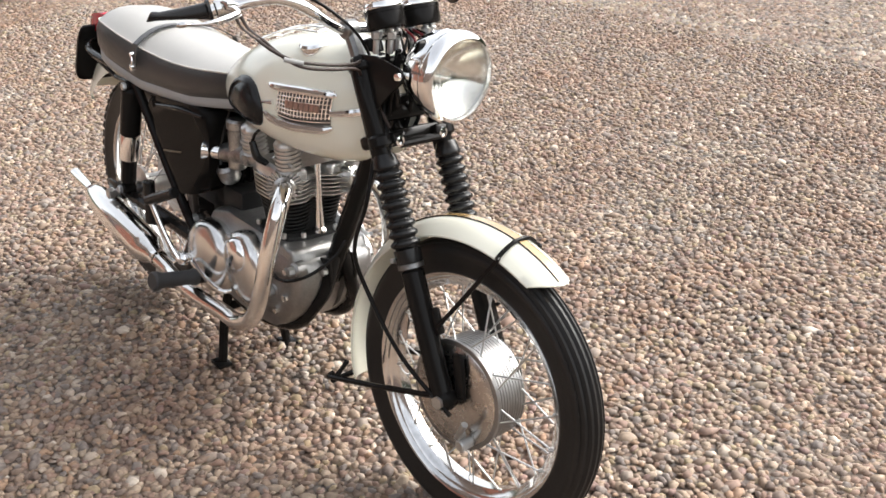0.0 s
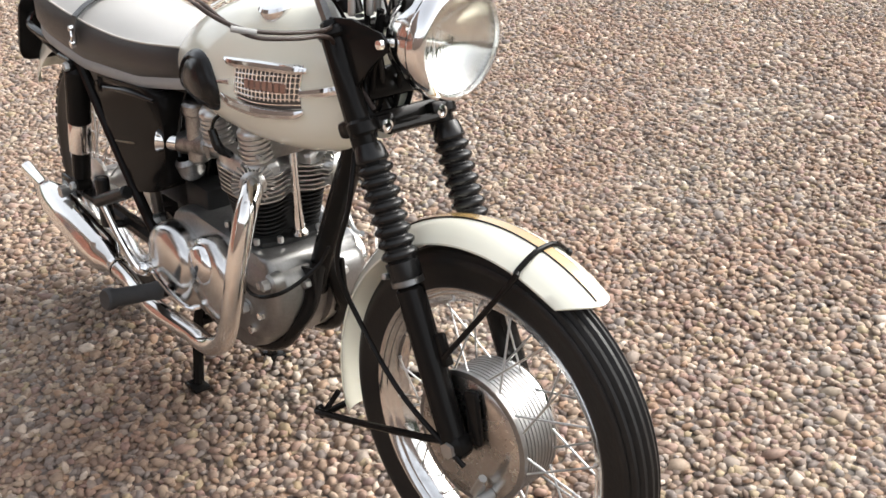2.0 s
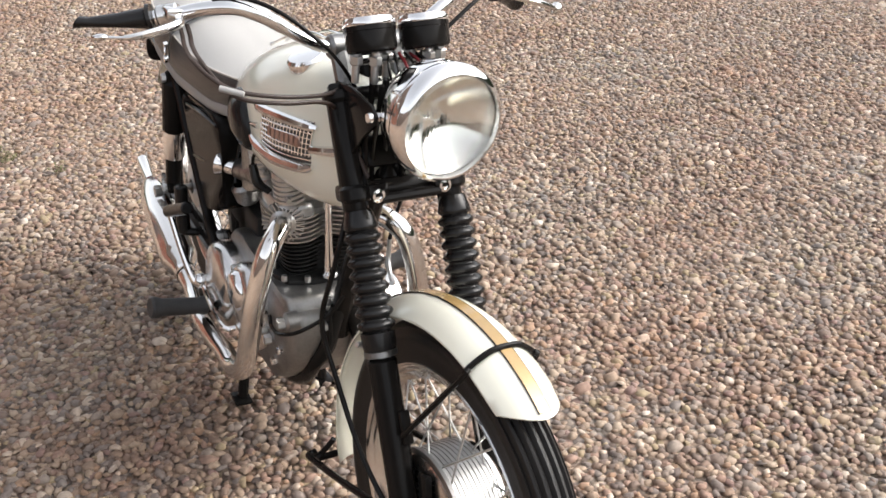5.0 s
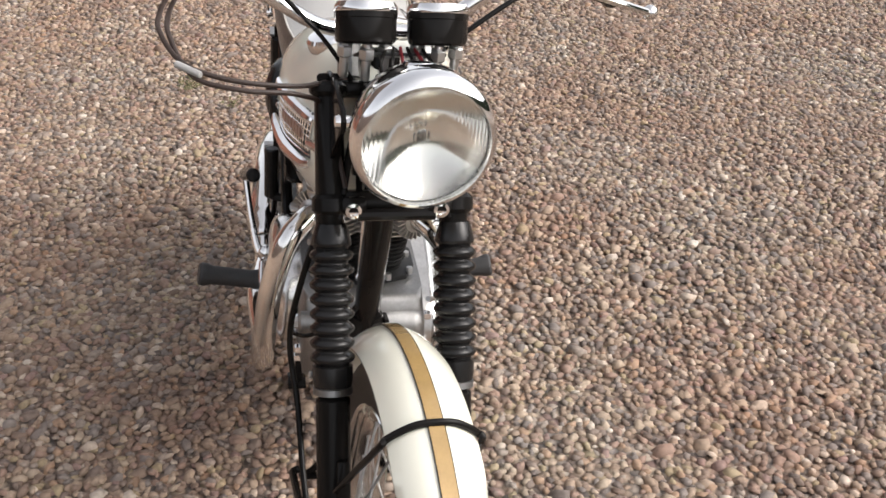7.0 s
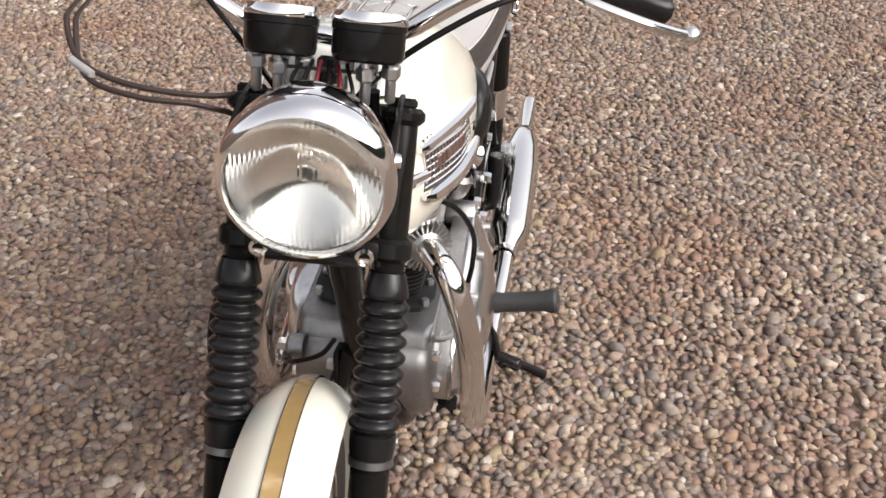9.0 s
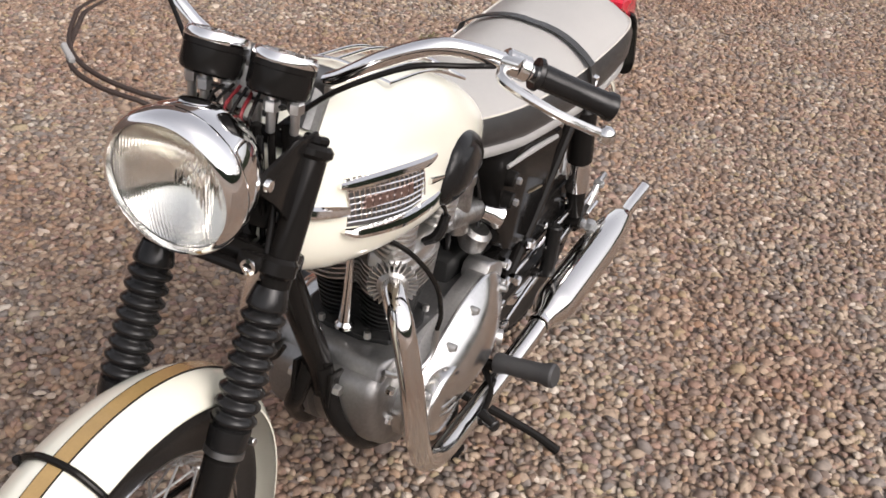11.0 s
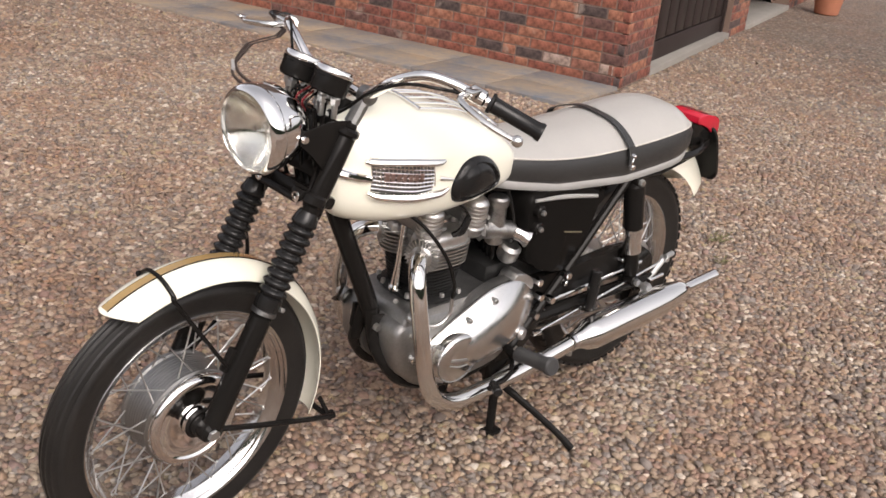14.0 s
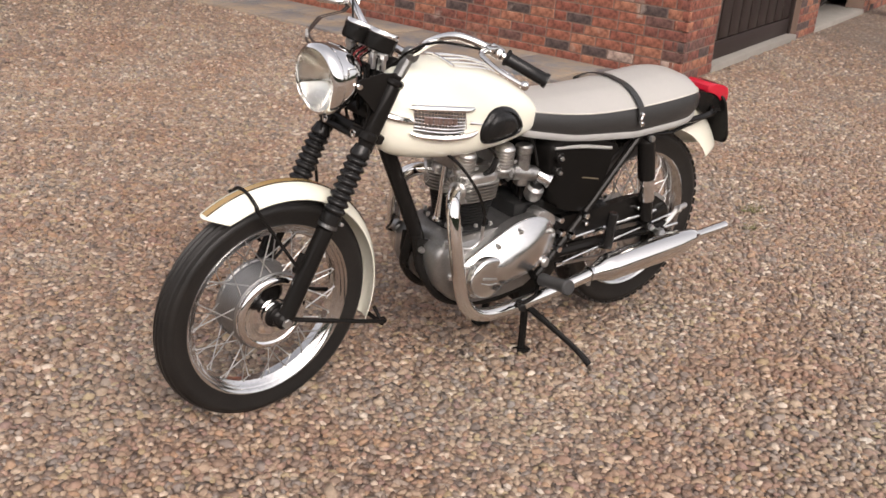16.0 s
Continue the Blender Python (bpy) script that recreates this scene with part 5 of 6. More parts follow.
# x, half width, side top, crown
SS = [(-0.755, 0.060, 0.800, 0.812), (-0.770, 0.085, 0.800, 0.816), (-0.82, 0.104, 0.795, 0.820), (-0.92, 0.118, 0.784, 0.818), (-1.02, 0.126, 0.778, 0.821), (-1.12, 0.132, 0.779, 0.825),
      (-1.22, 0.136, 0.784, 0.831), (-1.32, 0.138, 0.792, 0.841), (-1.40, 0.136, 0.799, 0.847), (-1.462, 0.124, 0.801, 0.843), (-1.506, 0.098, 0.799, 0.832), (-1.532, 0.060, 0.797, 0.820), (-1.539, 0.02, 0.796, 0.808)]


def seat_low(x):
    return float(np.interp(-x, (0.755, 0.95, 1.2, 1.45, 1.6), (0.728, 0.697, 0.685, 0.705, 0.750)))


fine = spline([Vector(t[:3]) for t in SS], 4)
crown = spline([Vector((t[3], 0, 0)) for t in SS], 4)
b = bmesh.new()
rings = []
for p, q in zip(fine, crown):
    r = []
    for k in range(17):
        f = k / 16 * 2 - 1
        r.append(Vector((p.x, p.y * f, p.z + (q.x - p.z) * (1 - abs(f) ** 2.2))))
    rings.append(r + [Vector((p.x, -p.y * f, p.z - 0.02)) for f in (-0.98, 0, 0.98)])
ring_skin(b, rings)
part("top_cover", b, SEATTOP, seat, "light grey vinyl top", 60)
loop = [Vector((p.x, p.y, p.z)) for p in fine] + [Vector((p.x, -p.y, p.z)) for p in fine[::-1]]


def band(z0, z1, bulge, inset=0.0):
    b = bmesh.new()
    rings = []
    n = len(loop)
    for i, p in enumerate(loop):
        t = (loop[(i + 1) % n] - loop[i - 1]).normalized()
        nrm = Vector((t.y, -t.x, 0)).normalized()
        if nrm.dot(Vector((p.x + 1.17, p.y, 0))) < 0:
            nrm = -nrm
        lo, hi = z0(p), z1(p)
        rings.append([Vector((p.x, p.y, 0)) + nrm * (o - inset) + Vector((0, 0, lo + (hi - lo) * f)) for f, o in ((0, -0.012), (0, 0), (0.25, bulge), (0.75, bulge), (1, 0), (1, -0.012))])
    rings.append([v.copy() for v in rings[0]])
    return ring_skin(b, rings, caps=False)


part("side_band", band(lambda p: seat_low(p.x) + 0.0205, lambda p: p.z - 0.001, 0.009), SEATSIDE, seat, "black vinyl side band", 50)
part("lower_trim", band(lambda p: seat_low(p.x), lambda p: seat_low(p.x) + 0.021, 0.003), TRIM, seat, "pale grey lower trim", 50)
part("piping", tube([*[p + Vector((0, 0, 0.001)) for p in loop], loop[0]], 0.0022, n=1, segs=6, smooth_path=False), PIPING, seat, "pale piping")
part("seat_base", slab([(p.x, p.y * 0.96) for p in loop[::3]], 0.715, 0.745, 0.0, plane="xy"), BLACK, seat)
sx = -1.19
sp = []
for k in range(13):
    f = k / 12 * 2 - 1
    y = 0.142 * f
    z = 0.785 + 0.045 * (1 - abs(f) ** 2.2) + 0.004
    sp.append((sx - 0.02 * (1 - f * f), y, z))
b = bmesh.new()
rings = []
for p in [(sx, -0.150, 0.742), (sx, -0.150, 0.765), *sp, (sx, 0.150, 0.765), (sx, 0.150, 0.742)]:
    v = Vector(p)
    out = Vector((0, v.y, (v.z - 0.72) * 1.2)).normalized()
    rings.append([v + Vector((dx, 0, 0)) + out * h for dx, h in ((-0.012, 0), (-0.012, 0.003), (0.012, 0.003), (0.012, 0))])
ring_skin(b, rings)
part("strap", b, SEATSIDE, seat, "black passenger strap")
for s in (1, -1):
    b = rod((sx, 0.150 * s, 0.768), (sx, 0.161 * s, 0.766), 0.006)
    rod((sx, 0.150 * s, 0.739), (sx, 0.163 * s, 0.737), 0.008, bm=b)
    tube([(sx, 0.157 * s, 0.766), (sx + 0.008, 0.160 * s, 0.752), (sx, 0.158 * s, 0.739)], 0.003, bm=b)
    part("strap_clip", b, CHROME, seat, "chrome strap clip")
# it has settled a little towards its left
for ob in seat.children:
    for v in ob.data.vertices:
        if v.co.y < 0:
            v.co.z += 0.085 * -v.co.y * (v.co.z - 0.700) / 0.085
        v.co.y += 0.008 * min(1.0, max(0.0, (-v.co.x - 0.80) / 0.6))

# -- tail --
rg = guard(RA, 0.450, 0.082, 27, 96, "rear_mudguard", "ivory painted rear mudguard", Matrix.Translation(RA) @ Matrix.Diagonal((-1, 1, 1, 1)) @ Matrix.Translation(-RA), lip=0.110, swept=9.0)
tl = group("tail_lamp", "red tail lamp on a black housing")
b = slab(round_outline([(-1.612, 0.772), (-1.626, 0.789), (-1.700, 0.777), (-1.727, 0.762), (-1.733, 0.722), (-1.703, 0.714), (-1.676, 0.748), (-1.616, 0.760)], 2), -0.050, 0.050, 0.006)
b.transform(Matrix.Translation((0, 0.016, 0.006)))
part("lens", b, REDLENS, tl, "red plastic lens")
b = slab(round_outline([(-1.565, 0.762), (-1.60, 0.764), (-1.676, 0.750), (-1.702, 0.718), (-1.715, 0.70), (-1.685, 0.665), (-1.645, 0.672), (-1.58, 0.715)], 3), -0.046, 0.046, 0.010)
b.transform(Matrix.Translation((0, 0.014, 0.006)))
part("housing", b, BLACK, tl, "black cast housing")
PLATE = Matrix.Translation((-1.727, 0, 0.66)) @ Matrix.Rotation(radians(20), 4, "Y") @ Matrix.Translation((1.717, 0, -0.65))
plate = group("number_plate", "black number plate seen from its back")
b = slab(round_outline([(-0.078, 0.735), (-0.086, 0.65), (-0.082, 0.575), (-0.05, 0.558), (0.05, 0.558), (0.082, 0.575), (0.086, 0.65), (0.078, 0.735), (0.04, 0.745), (-0.04, 0.745)], 4), -1.722, -1.712, 0.003, plane="yz")
b.transform(PLATE)
part("backing", b, BLACK, plate)
b = bmesh.new()
for k in range(6):
    box((0.003, 0.018, 0.05), PLATE @ Matrix.Translation((-1.7235, -0.060 + 0.024 * k, 0.65)), 0.0, b)
part("bars", b, PIPING, plate)
b = bmesh.new()
for s in (1, -1):
    tube([(-1.27, 0.125 * s, 0.680), (-1.40, 0.106 * s, 0.666), (-1.43, 0.103 * s, 0.668), (-1.58, 0.100 * s, 0.699), (-1.65, 0.07 * s, 0.712), (-1.68, 0.03 * s, 0.715)], 0.0065, bm=b)
part("rear_rail", b, BLACK, bike, "black rail beside the rear mudguard")

# -- side panels --
for s, word in ((1, "side_panel"), (-1, "oil_tank")):
    ol = round_outline([(-0.86, 0.697), (-0.95, 0.700), (-1.125, 0.680), (-1.130, 0.655), (-1.105, 0.56), (-1.07, 0.475), (-1.02, 0.463), (-0.92, 0.492), (-0.875, 0.53), (-0.858, 0.62)], 3)
    if s < 0:
        ol = [(-0.985 + (x + 0.985) * 1.12, 0.70 + (z - 0.70) * 1.07) for x, z in ol]
    y0, y1 = sorted((0.045 * s, 0.128 * s))
    g = part(word, slab(ol, y0, y1, 0.018, steps=3), PANELBLACK, bike, "gloss black side panel with gold transfer" if s > 0 else "gloss black oil tank with gold transfer", 50)
    part("transfer", box((0.075 if s > 0 else 0.10, 0.003, 0.0035), Matrix.Translation((-1.04, 0.1285 * s, 0.571 if s > 0 else 0.555)) @ Matrix.Rotation(radians(-12), 4, "Y"), 0.001), GOLDTRANSFER, g, "small gold script transfer as a bar")
    # left strip is pale to paint in the sky's highlight; the right one is black
    part("bead", tube([(-0.87, 0.128 * s, 0.688), (-0.98, 0.132 * s, 0.682), (-1.11, 0.129 * s, 0.660)], [0.004, 0.006, 0.005]), TRIM if s > 0 else BLACK, g, "pale strip standing in for the sky highlight on the panel's top edge" if s > 0 else "")
    if s > 0:
        for z in (0.662, 0.618):
            part("knob", rod((-0.883, 0.125, z), (-0.883, 0.146, z), 0.016), BLACK, g)
        bolts(g, [((-0.883, 0.149, z), (0, 1, 0)) for z in (0.662, 0.618)], r=0.007, h=0.005)

# -- engine --
eng = group("engine", "cast alloy parallel twin engine")
case = round_outline([(-0.515, 0.445), (-0.500, 0.39), (-0.515, 0.31), (-0.555, 0.255), (-0.62, 0.230), (-0.75, 0.225), (-0.88, 0.25), (-0.92, 0.32), (-0.91, 0.41), (-0.85, 0.455), (-0.70, 0.458), (-0.55, 0.455)], 3)
part("crankcase", slab(case, -0.105, 0.105, 0.014, steps=3), CASTING, eng, "grey cast crankcase", 50)
for s in (1, -1):
    ck = round_outline([(-0.505, 0.43), (-0.485, 0.385), (-0.495, 0.32), (-0.54, 0.27), (-0.61, 0.25), (-0.69, 0.27), (-0.72, 0.35), (-0.69, 0.42), (-0.61, 0.445)], 3)
    part("crankcase_cheek", dome(ck, [(1, 0.02 * s), (1, 0.085 * s), (0.97, 0.098 * s), (0.90, 0.106 * s), (0.6, 0.112 * s), (0.1, 0.114 * s)]), CASTING, eng, "grey cast crankcase side", 40)
    bolts(eng, [((x, 0.111 * s, z), (0, s, 0)) for x, z in ((-0.527, 0.405), (-0.535, 0.335), (-0.575, 0.288))], material=CHROME, r=0.0095, h=0.010)
# primary chaincase on the left
prim = [(-0.548, 0.335), (-0.565, 0.285), (-0.62, 0.262), (-0.685, 0.272), (-0.75, 0.285), (-0.85, 0.305), (-0.907, 0.345), (-0.920, 0.403), (-0.893, 0.456), (-0.835, 0.484), (-0.757, 0.478), (-0.68, 0.446), (-0.61, 0.412), (-0.565, 0.382)]
pol = round_outline(prim, 4)
part("primary_case", slab(pol, 0.100, 0.135, 0.003), ALLOY, eng, "cast primary case joint")
pc = part("primary_cover", dome(pol, [(1, 0.130), *[(1 - 0.97 * (k / 16) ** 1.25, 0.136 + 0.054 * (1 - (1 - 0.97 * (k / 16) ** 1.25) ** 2.2)) for k in range(17)]], sink=0.012), COVERALLOY, eng, "polished alloy primary cover", 60)
part("clutch_lug", slab(round_outline([(-0.825, 0.470), (-0.835, 0.490), (-0.856, 0.498), (-0.905, 0.470), (-0.905, 0.440), (-0.86, 0.44)], 3), 0.085, 0.137, 0.005), ALLOY, eng, "cast clutch cable lug")
part("cover_boss", lathe([(0.0655, 0.140), (0.0655, 0.168), (0.0635, 0.1735), (0.056, 0.1775), (0.032, 0.1805), (0, 0.1815)], (-0.634, 0, 0.337), (0, 1, 0), 40), COVERALLOY, pc, "round polished rotor cover", 60)
b = box((0.055, 0.003, 0.007), Matrix.Translation((-0.630, 0.1815, 0.340)) @ Matrix.Rotation(radians(-12), 4, "Y"), 0.001)
tube([(-0.660, 0.1795, 0.320), (-0.630, 0.181, 0.322), (-0.600, 0.1795, 0.332)], 0.002, bm=b)
part("cast_mark", b, ZINC, pc)
for x, z in ((-0.585, 0.375), (-0.67, 0.425), (-0.75, 0.458), (-0.60, 0.282), (-0.875, 0.34), (-0.880, 0.435)):
    part("screw", lathe([(0, 0.006), (0.006, 0.005), (0.007, 0.0), (0.007, -0.015)], (x, 0.158, z), (0, 1, 0), 12), ZINC, pc)
part("filler_plug", lathe([(0, 0.005), (0.014, 0.004), (0.016, 0.0), (0.016, -0.006)], (-0.852, 0.176, 0.345), (-0.3, 1, 0), 20), ALLOY, pc)
# timing and gearbox covers on the right
tim = round_outline([(-0.600, 0.355), (-0.612, 0.305), (-0.650, 0.272), (-0.70, 0.275), (-0.755, 0.315), (-0.770, 0.385), (-0.735, 0.438), (-0.675, 0.452), (-0.620, 0.420)], 4)
tc_ = part("timing_cover", dome(tim, [(1, -0.100), (1, -0.128), (0.97, -0.138), (0.90, -0.146), (0.78, -0.151), (0.5, -0.155), (0.05, -0.157)]), COVERALLOY, eng, "polished timing cover", 60)
part("points_cover", lathe([(0, -0.166), (0.034, -0.164), (0.042, -0.155), (0.043, -0.14)], (-0.690, 0, 0.398), (0, 1, 0), 32), CHROME, tc_, "round chrome points cover", 60)
gbx = round_outline([(-0.760, 0.375), (-0.765, 0.30), (-0.795, 0.250), (-0.86, 0.238), (-0.925, 0.260), (-0.95, 0.315), (-0.935, 0.38), (-0.89, 0.418), (-0.815, 0.420)], 4)
gb = part("gearbox_cover", dome(gbx, [(1, -0.095), (1, -0.130), (0.97, -0.142), (0.90, -0.151), (0.75, -0.158), (0.5, -0.162), (0.05, -0.164)]), COVERALLOY, eng, "polished gearbox cover", 60)
for x, z in ((-0.80, 0.398), (-0.915, 0.38), (-0.925, 0.29), (-0.82, 0.257), (-0.62, 0.355), (-0.66, 0.288), (-0.74, 0.425)):
    part("screw", lathe([(0, 0.006), (0.006, 0.005), (0.007, 0.0), (0.007, -0.015)], (x, -0.143, z), (0, -1, 0), 12), ZINC, gb)
b = tube([(-0.88, -0.165, 0.315), (-0.865, -0.176, 0.318), (-0.80, -0.178, 0.300), (-0.735, -0.172, 0.290), (-0.725, -0.150, 0.289)], 0.006)
part("gear_lever", b, CHROME, eng, "chromed gear lever")
b = tube([(-0.930, -0.155, 0.300), (-0.935, -0.182, 0.304), (-0.972, -0.197, 0.362), (-1.018, -0.208, 0.442)], [0.011, 0.009, 0.0070, 0.0070])
ball((-0.932, -0.168, 0.302), 0.018, b)
part("kickstart", b, CHROME, eng, "chromed kickstart crank")
part("kickstart_rubber", rod((-1.034, -0.207, 0.438), (-0.915, -0.190, 0.494), 0.0145, segs=16), RUBBER, eng, "black rubber kickstart pedal")


# finned barrels and heads
def fin_stack(z0, z1, count, x0, x1, half, taper, core, name, material, label, waist):
    b, fins = bmesh.new(), []
    box((abs(x1 - x0) * core, half * 2 * core, z1 - z0), Matrix.Translation(((x0 + x1) / 2, 0, (z0 + z1) / 2)), 0.008, b)
    for i in range(count):
        f = i / max(1, count - 1)
        sc = 1 - taper * (1 - f)
        lx, ly = abs(x1 - x0) * sc / 2, half * sc
        cx = (x0 + x1) / 2
        ys = [math.sin(math.pi * (k / 24 - 0.5)) for k in range(25)]
        edge = [lx * (1 - abs(v) ** 5) ** 0.3 * (1 - waist * math.exp(-(v * ly / 0.026) ** 2)) for v in ys]
        ol = [(cx + h + 0.004, v * ly) for h, v in zip(edge, ys)] + [(cx - h - 0.004, v * ly) for h, v in zip(edge[::-1], ys[::-1])]
        z = z0 + (z1 - z0) * (0.04 + 0.92 * f)
        fins.append(slab(ol, z - 0.0016, z + 0.0016, 0.0, plane="xy"))
    core_ob = part(name, b, CASTING if material is ALLOY else material, eng, label, 30)
    core_ob.parent = bike
    for f in fins:
        part("fin", f, material, core_ob, smooth=30)
    return core_ob


fin_stack(0.466, 0.548, 9, -0.572, -0.705, 0.090, 0.16, 0.70, "barrel", BLACKFLAT, "black painted finned cylinder block", 0.30)
head = fin_stack(0.550, 0.604, 6, -0.556, -0.712, 0.103, 0.04, 0.66, "cylinder_head", ALLOY, "cast alloy finned cylinder head", 0.34)
for s in (1, -1):
    top = dome([(x, y) for x, y in round_outline([(-0.572, 0.026), (-0.566, 0.060), (-0.585, 0.092), (-0.640, 0.097), (-0.690, 0.090), (-0.702, 0.060), (-0.695, 0.026)], 3)], [(1, 0.598), (1, 0.616), (0.97, 0.624), (0.88, 0.631), (0.6, 0.635), (0.1, 0.637)])
    top.transform(Matrix(((1, 0, 0, 0), (0, 0, s, 0), (0, 1, 0, 0), (0, 0, 0, 1))))
    part("chamber_top", top, ALLOY, head, "rounded cast chamber top", 45)
b = slab(round_outline([(-0.570, -0.080), (-0.70, -0.080), (-0.70, 0.080), (-0.570, 0.080)], 3), 0.453, 0.466, 0.004, plane="xy")
part("barrel_flange", b, BLACKFLAT, eng)
bolts(eng, [((x, 0.086 * s, 0.469), (0, 0, 1)) for s in (1, -1) for x in (-0.580, -0.635, -0.690)] + [((-0.560, y, 0.469), (0, 0, 1)) for y in (-0.045, 0.045)], r=0.0065, h=0.006, name="base_nut")
for x, word in ((-0.578, "exhaust_rocker_box"), (-0.722, "inlet_rocker_box")):
    rb = part(word, box((0.046, 0.13, 0.055), Matrix.Translation((x, 0, 0.660)), 0.014), CASTING, bike, "cast alloy ribbed rocker box", 40)
    for s in (1, -1):
        prof = [(0.020, 0.0), (0.031, 0.004)]
        for k in range(6):
            prof += [(0.0265, 0.008 + 0.0098 * k), (0.0265, 0.0115 + 0.0098 * k), (0.0315 - 0.0004 * k, 0.0130 + 0.0098 * k), (0.0315 - 0.0004 * k, 0.0168 + 0.0098 * k)]
        prof += [(0.027, 0.070), (0.020, 0.077), (0.010, 0.0795), (0, 0.080)]
        part("rocker_end", lathe(prof, (x, 0.068 * s, 0.628), (0, 0.12 * s, 1), 28), ALLOY, rb, "ribbed alloy rocker end", 45)
        bolts(rb, [((x + 0.033, 0.085 * s, 0.650), (1, 0, 0)), ((x - 0.033, 0.085 * s, 0.650), (-1, 0, 0))], r=0.006, h=0.006)
b = lathe([(0.0, 0.0), (0.017, 0.0), (0.017, 0.006), (0.012, 0.012), (0.0085, 0.06), (0.0085, 0.19), (0, 0.19)], (-0.560, 0, 0.468), (-0.05, 0, 1), 16)
part("pushrod_tube", b, CHROME, eng, "chromed pushrod tube")

for x, z in ((-0.495, 0.42), (-0.585, 0.335)):
    part("case_boss", lathe([(0.020, -0.09), (0.019, -0.112), (0.014, -0.117), (0, -0.118)], (x, 0, z), (0, 1, 0), 20), CASTING, eng)
    bolts(eng, [((x, -0.122, z), (0, -1, 0))], r=0.011, h=0.009)
part("oil_pressure_pipe", tube([(-0.59, -0.116, 0.384), (-0.55, -0.124, 0.382), (-0.50, -0.124, 0.395), (-0.455, -0.10, 0.42), (-0.43, -0.05, 0.46), (-0.42, -0.025, 0.50)], 0.004), BLACK, eng)

# carburettors
for s in (1, -1):
    c = part("carburettor", rod((-0.760, 0.068 * s, 0.612), (-0.848, 0.090 * s, 0.600), 0.024, segs=20), CARBCAST, eng, "cast alloy carburettor")
    b = rod((-0.800, 0.076 * s, 0.57), (-0.795, 0.076 * s, 0.690), 0.0225, segs=18)
    rod((-0.795, 0.076 * s, 0.668), (-0.794, 0.076 * s, 0.696), 0.0265, segs=18, bm=b)
    part("slide_body", b, CARBCAST, c, "knurled slide body")
    b = lathe([(0, -0.03), (0.020, -0.028), (0.027, -0.018), (0.028, 0.012), (0.020, 0.02)], (-0.835, 0.100 * s if s > 0 else -0.082, 0.552), (0, 0.35 * s, 1), 24)
    part("float_bowl", b, CARBCAST, c)
    part("bell_mouth", lathe([(0.019, 0.0), (0.0195, 0.022), (0.022, 0.032), (0.0255, 0.037), (0.0265, 0.040), (0.0240, 0.041), (0.0185, 0.032), (0.0165, 0.010)], (-0.843, 0.098 * s, 0.602), (-0.70, 0.62 * s, -0.36 if s > 0 else 0.10), 28), CHROME, c, "chromed intake bell mouth")
    b = rod((-0.690, 0.058 * s, 0.615), (-0.765, 0.068 * s, 0.612), 0.020, segs=16)
    rod((-0.745, 0.064 * s, 0.613), (-0.757, 0.066 * s, 0.613), 0.031, segs=6, bm=b)
    part("inlet_stub", b, CARBCAST, c)
    part("fuel_pipe", tube([(-0.83, 0.105 * s, 0.575), (-0.842, 0.096 * s, 0.62), (-0.825, 0.085 * s, 0.69), (-0.79, 0.08 * s, 0.745)], 0.0040), RUBBER, c)
    part("plug_cap", tube([(-0.640, 0.090 * s, 0.630), (-0.645, 0.112 * s, 0.650), (-0.655, 0.118 * s, 0.685)], [0.007, 0.010, 0.008]), RUBBER, eng, "black spark plug cap")
part("plug_lead", tube([(-0.655, 0.118, 0.685), (-0.62, 0.12, 0.72), (-0.55, 0.09, 0.755)], 0.0035), BLACK, eng)
part("plug_lead", tube([(-0.655, -0.118, 0.685), (-0.62, -0.12, 0.72), (-0.55, -0.09, 0.755)], 0.0035), BLACK, eng)
part("clutch_wire", tube([(-0.44, 0.06, 0.745), (-0.50, 0.125, 0.70), (-0.56, 0.155, 0.62), (-0.60, 0.155, 0.54), (-0.605, 0.15, 0.50)], 0.0042), BLACK, eng)
part("breather_pipe", tube([(-0.605, 0.15, 0.50), (-0.605, 0.148, 0.455), (-0.575, 0.14, 0.43), (-0.53, 0.125, 0.44), (-0.505, 0.11, 0.455)], 0.005), ZINC, eng)
for k in range(5):
    part("oil_line", tube([(-0.86 - 0.01 * k, 0.03 - 0.02 * k, 0.70), (-0.84, 0.045 - 0.02 * k, 0.58), (-0.83 - 0.012 * k, 0.05 - 0.02 * k, 0.47)], 0.006), RUBBER, eng)
# black filler for the shaded battery space between the panels
part("battery_box", box((0.17, 0.15, 0.27), Matrix.Translation((-0.95, 0, 0.56)), 0.012), BLACKFLAT, bike, "black box standing in for the shade of the battery space")
# another added block, black in place of the shadow over the gearbox
part("gearbox_bracket", box((0.15, 0.15, 0.10), Matrix.Translation((-0.865, 0, 0.455)), 0.012), BLACKFLAT, bike, "black block standing in for the shaded gearbox top")
b = bmesh.new()
rod((-0.44, 0.0, 0.70), (-0.44, 0.0, 0.735), 0.02, bm=b)
box((0.05, 0.10, 0.04), Matrix.Translation((-0.455, 0, 0.725)), 0.01, b)
part("head_steady", b, BLACKFLAT, bike)

